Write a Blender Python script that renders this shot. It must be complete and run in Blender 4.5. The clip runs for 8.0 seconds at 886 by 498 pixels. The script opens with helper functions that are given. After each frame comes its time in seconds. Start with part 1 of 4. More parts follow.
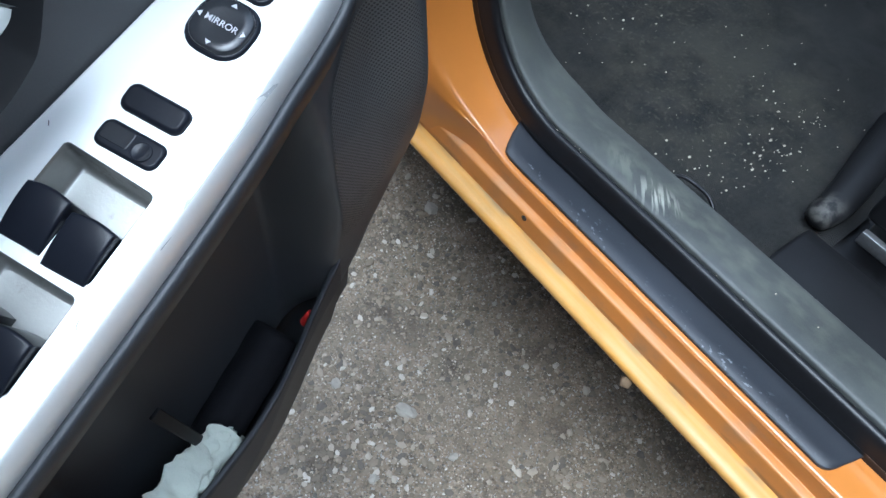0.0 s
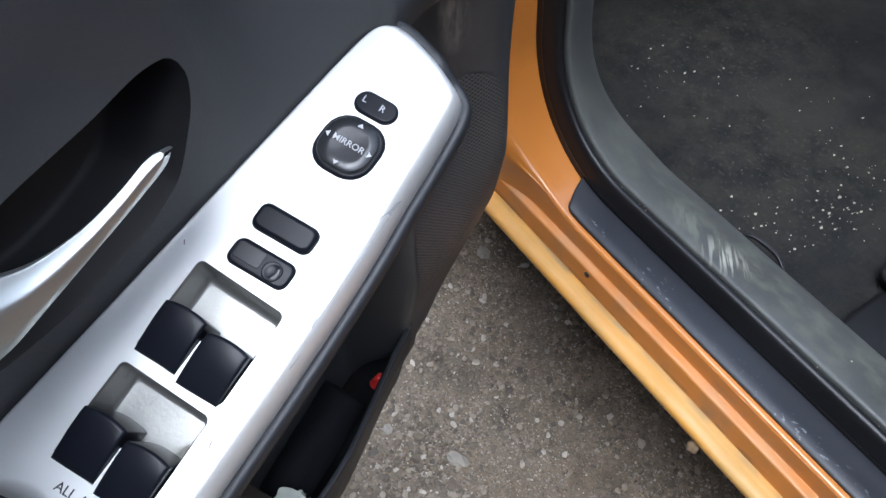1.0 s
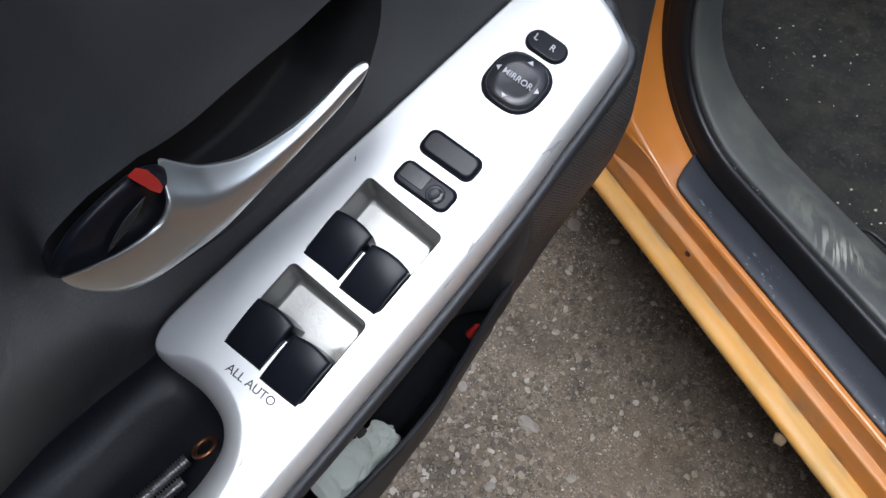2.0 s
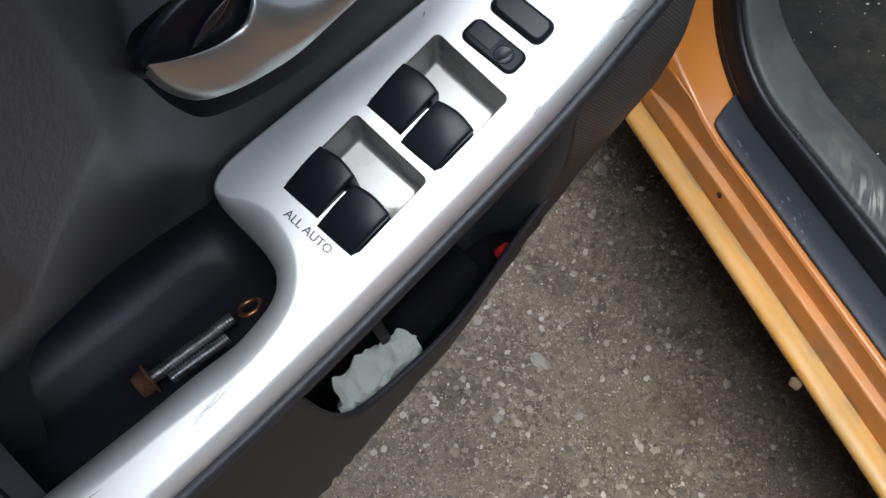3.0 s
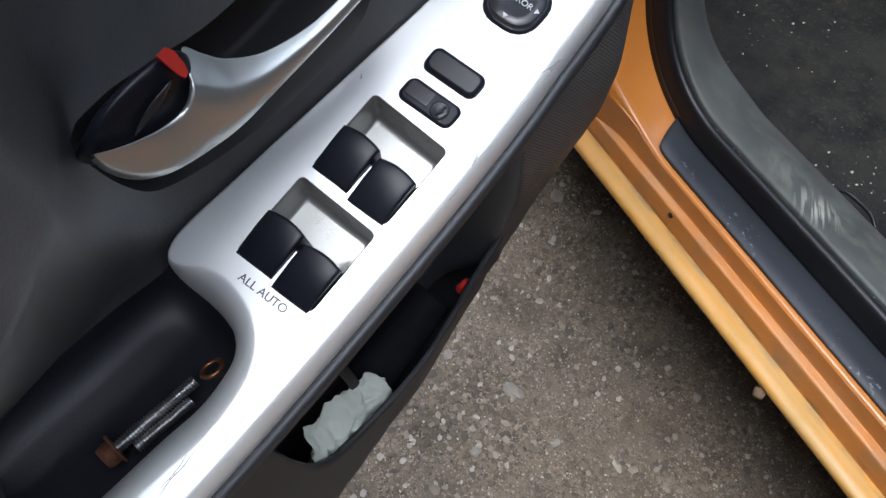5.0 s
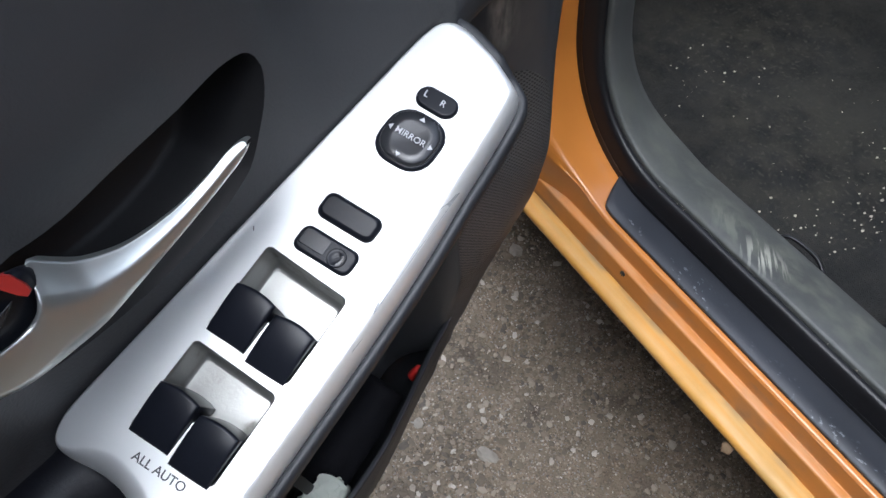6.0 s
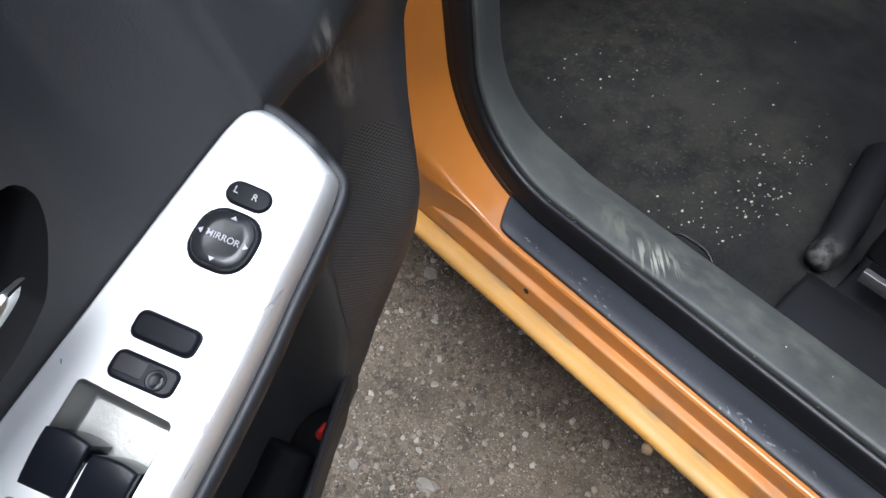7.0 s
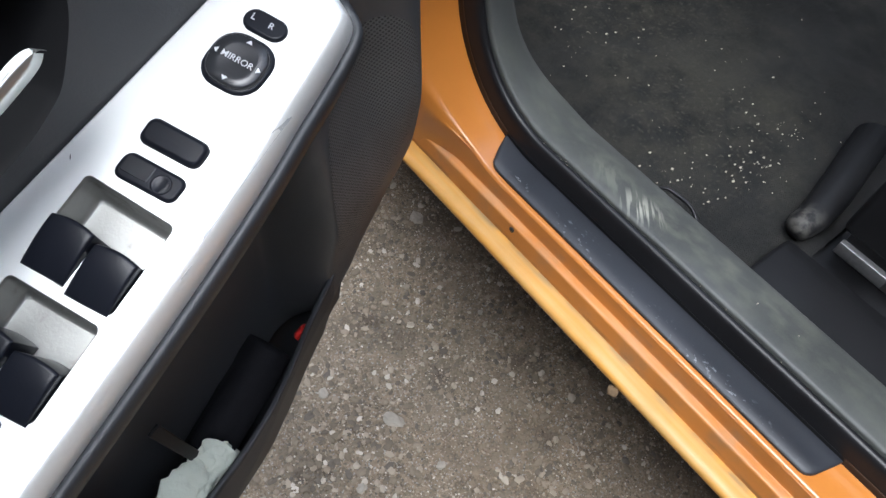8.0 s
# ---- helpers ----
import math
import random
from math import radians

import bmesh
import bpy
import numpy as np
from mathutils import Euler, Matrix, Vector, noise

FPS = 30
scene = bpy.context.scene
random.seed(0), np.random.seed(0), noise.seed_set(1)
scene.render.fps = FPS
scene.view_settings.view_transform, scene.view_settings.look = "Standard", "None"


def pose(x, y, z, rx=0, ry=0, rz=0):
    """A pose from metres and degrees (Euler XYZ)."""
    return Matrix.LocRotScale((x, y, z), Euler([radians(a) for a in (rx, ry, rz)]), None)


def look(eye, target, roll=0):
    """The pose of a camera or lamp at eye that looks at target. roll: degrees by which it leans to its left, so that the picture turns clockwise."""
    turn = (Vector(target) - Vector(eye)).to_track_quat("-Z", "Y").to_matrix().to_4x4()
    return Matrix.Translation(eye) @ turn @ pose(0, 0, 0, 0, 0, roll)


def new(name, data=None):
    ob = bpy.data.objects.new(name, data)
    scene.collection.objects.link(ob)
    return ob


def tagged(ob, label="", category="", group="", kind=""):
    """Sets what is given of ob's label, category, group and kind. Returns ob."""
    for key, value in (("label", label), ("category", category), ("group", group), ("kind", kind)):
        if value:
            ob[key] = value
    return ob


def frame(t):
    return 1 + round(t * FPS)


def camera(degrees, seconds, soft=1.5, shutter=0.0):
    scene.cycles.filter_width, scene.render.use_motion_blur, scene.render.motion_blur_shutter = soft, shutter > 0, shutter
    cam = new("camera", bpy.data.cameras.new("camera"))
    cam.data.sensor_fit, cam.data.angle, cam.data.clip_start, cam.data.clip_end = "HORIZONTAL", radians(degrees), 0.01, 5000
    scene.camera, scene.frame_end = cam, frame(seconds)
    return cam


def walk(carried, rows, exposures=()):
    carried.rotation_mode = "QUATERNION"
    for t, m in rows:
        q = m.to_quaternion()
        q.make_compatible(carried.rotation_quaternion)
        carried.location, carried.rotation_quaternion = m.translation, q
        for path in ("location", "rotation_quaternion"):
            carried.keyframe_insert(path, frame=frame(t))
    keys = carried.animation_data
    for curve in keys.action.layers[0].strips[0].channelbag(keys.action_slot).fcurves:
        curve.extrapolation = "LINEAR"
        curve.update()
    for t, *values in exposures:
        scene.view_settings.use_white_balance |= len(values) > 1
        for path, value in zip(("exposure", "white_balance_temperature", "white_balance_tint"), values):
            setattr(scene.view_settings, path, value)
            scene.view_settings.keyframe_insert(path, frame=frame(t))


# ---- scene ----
cam = camera(64.0, 8.0)
PATH = [
    (0, (0.037, 0.057, 0.989), (0.836, 0.864, -0.658), 9.0),
    (0.5, (0.029, 0.078, 0.994), (0.769, 0.955, -0.644), 6.1),
    (1, (0.029, 0.088, 1.003), (0.777, 1.015, -0.603), 5.2),
    (1.2, (0.015, 0.088, 1.005), (0.694, 1.059, -0.605), 4.4),
    (2.3, (-0.002, 0.089, 0.997), (0.495, 1.03, -0.697), 2.3),
    (2.5, (-0.008, 0.085, 0.993), (0.458, 1.002, -0.722), 1.9),
    (3, (-0.018, 0.075, 0.986), (0.432, 0.952, -0.754), 5.5),
    (3.5, (-0.021, 0.073, 0.983), (0.448, 0.942, -0.756), 6.5),
    (4, (-0.024, 0.069, 0.991), (0.465, 0.973, -0.725), 5.5),
    (4.2, (-0.023, 0.068, 0.994), (0.484, 0.984, -0.71), 4.8),
    (5.3, (-0.004, 0.078, 0.997), (0.597, 0.992, -0.677), 4.9),
    (5.5, (0.005, 0.082, 1.0), (0.64, 1.015, -0.651), 4.0),
    (6, (0.018, 0.088, 1.007), (0.699, 1.054, -0.606), 3.3),
    (6.5, (0.032, 0.093, 1.011), (0.801, 1.059, -0.562), 3.5),
    (6.8, (0.059, 0.090, 1.018), (0.945, 0.976, -0.540), 2.1),
    (7, (0.055, 0.087, 1.015), (0.912, 0.96, -0.567), 2.8),
    (7.5, (0.046, 0.077, 1.008), (0.899, 0.89, -0.608), 5.9),
    (8, (0.03, 0.063, 0.999), (0.878, 0.847, -0.634), 10.8),
]
walk(cam, [(t, look(eye, target, roll)) for t, eye, target, roll in PATH],
     exposures=[(0.0, 0.42, 5100, 2), (0.5, 0.20, 5350, 6), (1.0, 0.17, 5550, 9), (2.5, -0.12, 5850, 10), (3.5, -0.08, 5850, 8), (5.5, -0.02, 5750, 9), (6.5, 0.14, 5750, 9), (7.0, 0.23, 5800, 9), (8.0, 0.27, 5850, 8)])

# ---- light ----
world = bpy.data.worlds.new("overcast_sky")
scene.world = world
world.use_nodes = True
wt = world.node_tree
sky = wt.nodes.new("ShaderNodeTexSky")
sky.sky_type, sky.sun_disc = "NISHITA", False
sky.sun_elevation, sky.sun_rotation = radians(70), radians(239)
sky.air_density, sky.dust_density = 1.0, 3.0
pale = wt.nodes.new("ShaderNodeHueSaturation")
pale.inputs["Saturation"].default_value = 0.40
wt.links.new(sky.outputs[0], pale.inputs["Color"])
# an overcast sky is about three times as bright overhead as at the horizon
dirs = wt.nodes.new("ShaderNodeTexCoord")
axes = wt.nodes.new("ShaderNodeSeparateXYZ")
rise = wt.nodes.new("ShaderNodeMapRange")
rise.inputs[1].default_value, rise.inputs[2].default_value, rise.inputs[3].default_value, rise.inputs[4].default_value = 0.0, 1.0, 0.42, 1.5
cloud = wt.nodes.new("ShaderNodeMix")
cloud.data_type, cloud.blend_type = "RGBA", "MULTIPLY"
cloud.inputs[0].default_value = 1.0
wt.links.new(dirs.outputs["Generated"], axes.inputs[0])
wt.links.new(axes.outputs[2], rise.inputs[0])
wt.links.new(pale.outputs[0], cloud.inputs[6])
wt.links.new(rise.outputs[0], cloud.inputs[7])
wt.links.new(cloud.outputs[2], wt.nodes["Background"].inputs[0])
wt.nodes["Background"].inputs[1].default_value = 0.38
sun_data = bpy.data.lights.new("sun", "SUN")
sun_data.energy, sun_data.angle, sun_data.color = 1.2, radians(35), (1.0, 0.98, 0.95)
sun = new("sun", sun_data)
sun.matrix_world = look((0, 0, 0), (0.25, 0.15, -0.95))


# ---- materials ----
def mat(name, base, rough=0.5, metal=0.0, spread=0.15, grain=400.0, bump=0.1, spots=None, spot_scale=6.0, spot_cut=(0.55, 0.7), coat=0.0,
        bump_dist=0.0005, fleck=None, spec=0.5):
    """A surface with fine grain, broad tone variation and, where given, dusty patches."""
    m = bpy.data.materials.new(name)
    m.use_nodes = True
    nt = m.node_tree
    p = nt.nodes["Principled BSDF"]
    p.inputs["Roughness"].default_value, p.inputs["Metallic"].default_value = rough, metal
    p.inputs["Coat Weight"].default_value, p.inputs["Coat Roughness"].default_value = coat, 0.15
    p.inputs["Specular IOR Level"].default_value = spec
    co = nt.nodes.new("ShaderNodeTexCoord")

    def tex(scale, detail=4.0, rough_=0.6):
        n = nt.nodes.new("ShaderNodeTexNoise")
        n.inputs["Scale"].default_value, n.inputs["Detail"].default_value, n.inputs["Roughness"].default_value = scale, detail, rough_
        nt.links.new(co.outputs["Object"], n.inputs["Vector"])
        return n.outputs["Fac"]

    def mix(fac, a, b):
        n = nt.nodes.new("ShaderNodeMix")
        n.data_type = "RGBA"
        for sock, v in ((n.inputs[0], fac), (n.inputs[6], a), (n.inputs[7], b)):
            if isinstance(v, bpy.types.NodeSocket):
                nt.links.new(v, sock)
            else:
                sock.default_value = v
        return n.outputs[2]

    def ramp(v, lo, hi):
        n = nt.nodes.new("ShaderNodeMapRange")
        n.interpolation_type = "SMOOTHSTEP"
        n.inputs[1].default_value, n.inputs[2].default_value = lo, hi
        nt.links.new(v, n.inputs[0])
        return n.outputs[0]

    dark = (*[c * (1 - spread) for c in base], 1)
    light = (*[min(1, c * (1 + spread)) for c in base], 1)
    col = mix(ramp(tex(9.0), 0.3, 0.7), dark, light)
    col = mix(ramp(tex(grain * 0.5, 2), 0.35, 0.65), col, mix(0.25 * spread / 0.15 if spread < 0.6 else 1.0, col, light))
    if spots:
        f = ramp(tex(spot_scale, 6, 0.65), *spot_cut)
        col = mix(f, col, (*spots, 1))
        r = nt.nodes.new("ShaderNodeMapRange")
        r.inputs[3].default_value, r.inputs[4].default_value = rough, min(1, rough + 0.35)
        nt.links.new(f, r.inputs[0])
        nt.links.new(r.outputs[0], p.inputs["Roughness"])
    if fleck:
        col = mix(ramp(tex(260.0, 1), 0.62, 0.67), col, (*fleck, 1))
    nt.links.new(col, p.inputs["Base Color"])
    b = nt.nodes.new("ShaderNodeBump")
    b.inputs["Strength"].default_value, b.inputs["Distance"].default_value = bump, bump_dist
    nt.links.new(tex(grain, 3), b.inputs["Height"])
    nt.links.new(b.outputs[0], p.inputs["Normal"])
    return m


M_TRIM = mat("dark_grained_plastic", (0.047, 0.049, 0.052), 0.50, grain=900, bump=0.35, spread=0.12, spec=0.8)
M_LOWER = mat("black_door_plastic", (0.022, 0.024, 0.027), 0.5, grain=900, bump=0.3, spots=(0.11, 0.11, 0.10), spot_scale=14, spot_cut=(0.62, 0.85))
M_SILVER = mat("silver_paint", (0.83, 0.84, 0.82), 0.40, 0.55, spread=0.04, grain=1500, bump=0.03)
# panel silver painted darker for the shade inside the switch wells, with worn spots
M_WELL = mat("worn_shaded_silver_paint", (0.36, 0.36, 0.34), 0.40, 0.85, spread=0.15, grain=700, bump=0.15, spots=(0.30, 0.29, 0.26), spot_scale=60, spot_cut=(0.56, 0.72))
M_CHROME = mat("satin_silver_paint", (0.46, 0.48, 0.46), 0.36, 0.8, spread=0.06, grain=1200, bump=0.02)
M_SWITCH = mat("glossy_black_plastic", (0.008, 0.009, 0.013), 0.28, spread=0.3, grain=600, bump=0.05, spec=0.2)
M_RECESS = mat("matt_black_plastic", (0.010, 0.010, 0.011), 0.55, spread=0.2)
M_RED = mat("red_plastic", (0.62, 0.03, 0.025), 0.4, spread=0.1)
M_INK = mat("grey_print", (0.10, 0.10, 0.105), 0.9, spread=0.05, spec=0.1)
M_WHITE = mat("white_print", (0.55, 0.56, 0.58), 0.5, spread=0.05)
M_ORANGE = mat("orange_car_paint", (0.47, 0.17, 0.028), 0.32, spread=0.06, grain=900, bump=0.02, coat=0.6, spots=(0.26, 0.13, 0.05), spot_scale=30, spot_cut=(0.66, 0.9))
# yellower than the orange paint: dust, and sky sheen painted in
M_ROCKER = mat("dusty_skylit_orange_paint", (0.52, 0.255, 0.045), 0.45, spread=0.12, grain=900, bump=0.05, coat=0.1, spots=(0.40, 0.225, 0.050), spot_scale=12, spot_cut=(0.40, 0.8))
M_STEP = mat("grimy_orange_paint", (0.46, 0.175, 0.034), 0.46, spread=0.10, grain=900, bump=0.05, coat=0.12, spots=(0.36, 0.19, 0.085), spot_scale=24, spot_cut=(0.46, 0.78))
M_PLATE = mat("scuffed_black_plate", (0.016, 0.018, 0.023), 0.42, spread=0.2, grain=900, bump=0.2, spots=(0.10, 0.11, 0.12), spot_scale=22, spot_cut=(0.64, 0.85))
M_RUBBER = mat("black_rubber", (0.008, 0.008, 0.009), 0.38, spread=0.3, grain=500, bump=0.2, spec=0.35)
M_SILLTRIM = mat("dusty_grey_plastic", (0.060, 0.063, 0.060), 0.5, spread=0.2, grain=900, bump=0.25, spots=(0.095, 0.10, 0.085), spot_scale=11, spot_cut=(0.48, 0.85))
M_MAT = mat("dirty_black_carpet", (0.015, 0.015, 0.015), 0.95, spread=0.4, grain=700, bump=1.0, bump_dist=0.002, spots=(0.046, 0.044, 0.037), spot_scale=7, spot_cut=(0.42, 0.8), spec=0.2)
M_CABIN = mat("black_cabin_plastic", (0.008, 0.008, 0.009), 0.6, spread=0.25, grain=700, bump=0.2, spec=0.3)
M_SEAT = mat("dark_seat_fabric", (0.020, 0.019, 0.020), 0.9, spread=0.3, grain=900, bump=0.6)
M_STEEL = mat("grey_steel", (0.22, 0.22, 0.22), 0.45, 0.8, spread=0.25)
M_BOLT = mat("zinc_bolt", (0.58, 0.58, 0.57), 0.3, 0.95, spread=0.3, spots=(0.12, 0.06, 0.03), spot_scale=90, spot_cut=(0.55, 0.7))
M_RUST = mat("rusty_steel", (0.14, 0.055, 0.028), 0.8, 0.2, spread=0.5, grain=900, bump=0.6)
M_COPPER = mat("copper", (0.45, 0.20, 0.10), 0.4, 0.9, spread=0.3)
M_PAPER = mat("tissue_paper", (0.60, 0.64, 0.55), 0.9, spread=0.10, grain=110, bump=0.7, bump_dist=0.002)
M_GROUND = mat("packed_gravel_earth", (0.205, 0.165, 0.120), 0.95, spread=0.5, grain=170, bump=0.9, bump_dist=0.004, spots=(0.255, 0.212, 0.160), spot_scale=5, spot_cut=(0.4, 0.75), fleck=(0.36, 0.34, 0.31), spec=0.2)
M_GRAVEL = mat("mixed_gravel", (0.25, 0.235, 0.215), 0.85, spread=0.2, grain=300, bump=0.4, spec=0.3)
gt = M_GRAVEL.node_tree
geo = gt.nodes.new("ShaderNodeNewGeometry")
rampn = gt.nodes.new("ShaderNodeValToRGB")
rampn.color_ramp.elements[0].color, rampn.color_ramp.elements[1].color = (0.125, 0.110, 0.090, 1), (0.56, 0.51, 0.44, 1)
for at_, c_ in ((0.35, (0.175, 0.143, 0.105, 1)), (0.65, (0.240, 0.198, 0.148, 1)), (0.90, (0.37, 0.315, 0.245, 1))):
    rampn.color_ramp.elements.new(at_).color = c_
gp = gt.nodes["Principled BSDF"]
gt.links.new(geo.outputs["Random Per Island"], rampn.inputs[0])
gt.links.new(rampn.outputs[0], gp.inputs["Base Color"])
def pebbly(m):
    """Small stones bedded in the earth: cells of mixed tone with rounded relief, and paler ones here and there."""
    nt = m.node_tree
    p = nt.nodes["Principled BSDF"]
    co = [n for n in nt.nodes if n.type == "TEX_COORD"][0].outputs["Object"]
    old = p.inputs["Base Color"].links[0].from_socket
    bump = [n for n in nt.nodes if n.type == "BUMP"][0]
    for scale, low, high, spread, dist in ((620.0, 0.0, 1.0, (0.62, 1.45), 0.0012), (210.0, 0.55, 0.62, (0.75, 1.9), 0.003)):
        v = nt.nodes.new("ShaderNodeTexVoronoi")
        v.inputs["Scale"].default_value = scale
        nt.links.new(co, v.inputs["Vector"])
        sep = nt.nodes.new("ShaderNodeSeparateColor")
        nt.links.new(v.outputs["Color"], sep.inputs[0])
        tone = nt.nodes.new("ShaderNodeMapRange")
        tone.inputs[3].default_value, tone.inputs[4].default_value = spread
        nt.links.new(sep.outputs[0], tone.inputs[0])
        core = nt.nodes.new("ShaderNodeMapRange")
        core.inputs[1].default_value, core.inputs[2].default_value, core.inputs[3].default_value, core.inputs[4].default_value = 0.30, 0.55, 1.0, 0.0
        nt.links.new(v.outputs["Distance"], core.inputs[0])
        pick = nt.nodes.new("ShaderNodeMapRange")
        pick.inputs[1].default_value, pick.inputs[2].default_value = low, high
        nt.links.new(sep.outputs[1], pick.inputs[0])
        fac = nt.nodes.new("ShaderNodeMath")
        fac.operation = "MULTIPLY"
        nt.links.new(core.outputs[0], fac.inputs[0])
        nt.links.new(pick.outputs[0], fac.inputs[1])
        mx = nt.nodes.new("ShaderNodeMix")
        mx.data_type, mx.blend_type = "RGBA", "MULTIPLY"
        nt.links.new(fac.outputs[0], mx.inputs[0])
        nt.links.new(old, mx.inputs[6])
        nt.links.new(tone.outputs[0], mx.inputs[7])
        old = mx.outputs[2]
        b = nt.nodes.new("ShaderNodeBump")
        b.inputs["Strength"].default_value, b.inputs["Distance"].default_value = 0.9, dist
        nt.links.new(fac.outputs[0], b.inputs["Height"])
        nt.links.new(bump.outputs[0], b.inputs["Normal"])
        bump = b
    nt.links.new(old, p.inputs["Base Color"])
    nt.links.new(bump.outputs[0], p.inputs["Normal"])


M_STONE = mat("pale_stone", (0.34, 0.31, 0.26), 0.85, spread=0.2, grain=250, bump=0.5, spec=0.3)


def add_dust(m, patches, colour, scale=(60, 60, 60), cut=(0.45, 0.6), strength=1.0, turn=0.0):
    """Dried dust in patches (centre, radii) of the object's own space, broken up by stretched noise."""
    nt = m.node_tree
    p = nt.nodes["Principled BSDF"]
    co = [n for n in nt.nodes if n.type == "TEX_COORD"][0].outputs["Object"]

    def node(kind, op=None, *ins):
        n = nt.nodes.new(kind)
        if op:
            n.operation = op
        for i, v in enumerate(ins):
            if isinstance(v, bpy.types.NodeSocket):
                nt.links.new(v, n.inputs[i])
            elif v is not None:
                n.inputs[i].default_value = v
        return n

    total = None
    for c, r in patches:
        d = node("ShaderNodeVectorMath", "SUBTRACT", co, c)
        q = node("ShaderNodeVectorMath", "DIVIDE", d.outputs[0], r)
        ln = node("ShaderNodeVectorMath", "LENGTH", q.outputs[0])
        f = node("ShaderNodeMapRange", None, ln.outputs["Value"], 0.3, 1.0, 1.0, 0.0)
        total = f.outputs[0] if total is None else node("ShaderNodeMath", "MAXIMUM", total, f.outputs[0]).outputs[0]
    rot = node("ShaderNodeVectorRotate")
    rot.rotation_type = "Z_AXIS"
    rot.inputs["Angle"].default_value = radians(turn)
    nt.links.new(co, rot.inputs["Vector"])
    sc = node("ShaderNodeVectorMath", "MULTIPLY", rot.outputs[0], scale)
    nz = node("ShaderNodeTexNoise")
    nz.inputs["Scale"].default_value, nz.inputs["Detail"].default_value = 1.0, 5.0
    nt.links.new(sc.outputs[0], nz.inputs["Vector"])
    br = node("ShaderNodeMapRange", None, nz.outputs["Fac"], cut[0], cut[1], 0.0, strength)
    fac = node("ShaderNodeMath", "MULTIPLY", total, br.outputs[0]).outputs[0]
    old = p.inputs["Base Color"].links[0].from_socket
    mx = nt.nodes.new("ShaderNodeMix")
    mx.data_type = "RGBA"
    nt.links.new(fac, mx.inputs[0])
    nt.links.new(old, mx.inputs[6])
    mx.inputs[7].default_value = (*colour, 1)
    nt.links.new(mx.outputs[2], p.inputs["Base Color"])


add_dust(M_TRIM, [((0.256, 0.19, 0.853), (0.020, 0.08, 0.016)), ((0.275, 0.19, 0.838), (0.026, 0.08, 0.011)), ((0.300, 0.19, 0.816), (0.020, 0.08, 0.008)), ((0.319, 0.193, 0.788), (0.010, 0.08, 0.024))], (0.42, 0.40, 0.35), (150, 150, 45), (0.40, 0.60), 0.8)
add_dust(M_TRIM, [((0.30, 0.2, 0.72), (0.07, 0.06, 0.12)), ((0.25, 0.19, 0.90), (0.05, 0.06, 0.03))], (0.12, 0.12, 0.11), (50, 50, 25), (0.5, 0.7), 0.6)
add_dust(M_ROCKER, [((0.4015, 0.1, 0.405), (0.0055, 1.2, 0.01))], (0.22, 0.15, 0.075), (70, 22, 70), (0.42, 0.6), 0.8)
add_dust(M_ROCKER, [((0.392, 0.1, 0.402), (0.022, 1.3, 0.02))], (0.50, 0.33, 0.13), (130, 8, 130), (0.42, 0.66), 0.7)
add_dust(M_STEP, [((0.409, 0.1, 0.4284), (0.006, 1.3, 0.004))], (0.52, 0.29, 0.14), (120, 18, 120), (0.40, 0.64), 0.55)
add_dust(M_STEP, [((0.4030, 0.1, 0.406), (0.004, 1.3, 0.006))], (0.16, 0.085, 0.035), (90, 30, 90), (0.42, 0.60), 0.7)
add_dust(M_MAT, [((0.80, 0.55, 0.45), (0.28, 0.22, 0.2)), ((0.66, 0.34, 0.44), (0.16, 0.20, 0.2)), ((0.74, 0.26, 0.44), (0.14, 0.10, 0.2))], (0.044, 0.041, 0.032), (40, 40, 40), (0.36, 0.70), 0.8)
add_dust(M_MAT, [((0.68, 0.30, 0.44), (0.18, 0.16, 0.2)), ((0.78, 0.50, 0.45), (0.2, 0.2, 0.2))], (0.075, 0.070, 0.055), (190, 190, 190), (0.56, 0.70), 0.6)
add_dust(M_GROUND, [((0.3, 0.4, 0.0), (2.0, 2.0, 1.0))], (0.075, 0.064, 0.052), (9, 9, 9), (0.50, 0.68), 0.8)
add_dust(M_GROUND, [((0.42, 0.25, 0.0), (0.16, 0.10, 0.1)), ((0.33, 0.13, 0.0), (0.14, 0.10, 0.1))], (0.125, 0.095, 0.066), (14, 14, 14), (0.40, 0.6), 0.7)
pebbly(M_GROUND)
add_dust(M_SILLTRIM, [((0.492, 0.240, 0.478), (0.024, 0.032, 0.05))], (0.42, 0.42, 0.36), (16, 210, 10), (0.50, 0.56), 0.85, -42)
add_dust(M_SILLTRIM, [((0.497, 0.285, 0.478), (0.026, 0.045, 0.05))], (0.20, 0.21, 0.17), (30, 110, 10), (0.46, 0.60), 0.55, -42)
add_dust(M_SILLTRIM, [((0.51, 0.18, 0.47), (0.05, 0.34, 0.06))], (0.17, 0.175, 0.14), (55, 40, 40), (0.44, 0.68), 0.5)
add_dust(M_PLATE, [((0.432, 0.258, 0.453), (0.016, 0.05, 0.01)), ((0.428, 0.10, 0.453), (0.014, 0.12, 0.01)), ((0.432, 0.345, 0.453), (0.012, 0.02, 0.01))], (0.30, 0.32, 0.34), (260, 160, 100), (0.62, 0.72), 0.5)


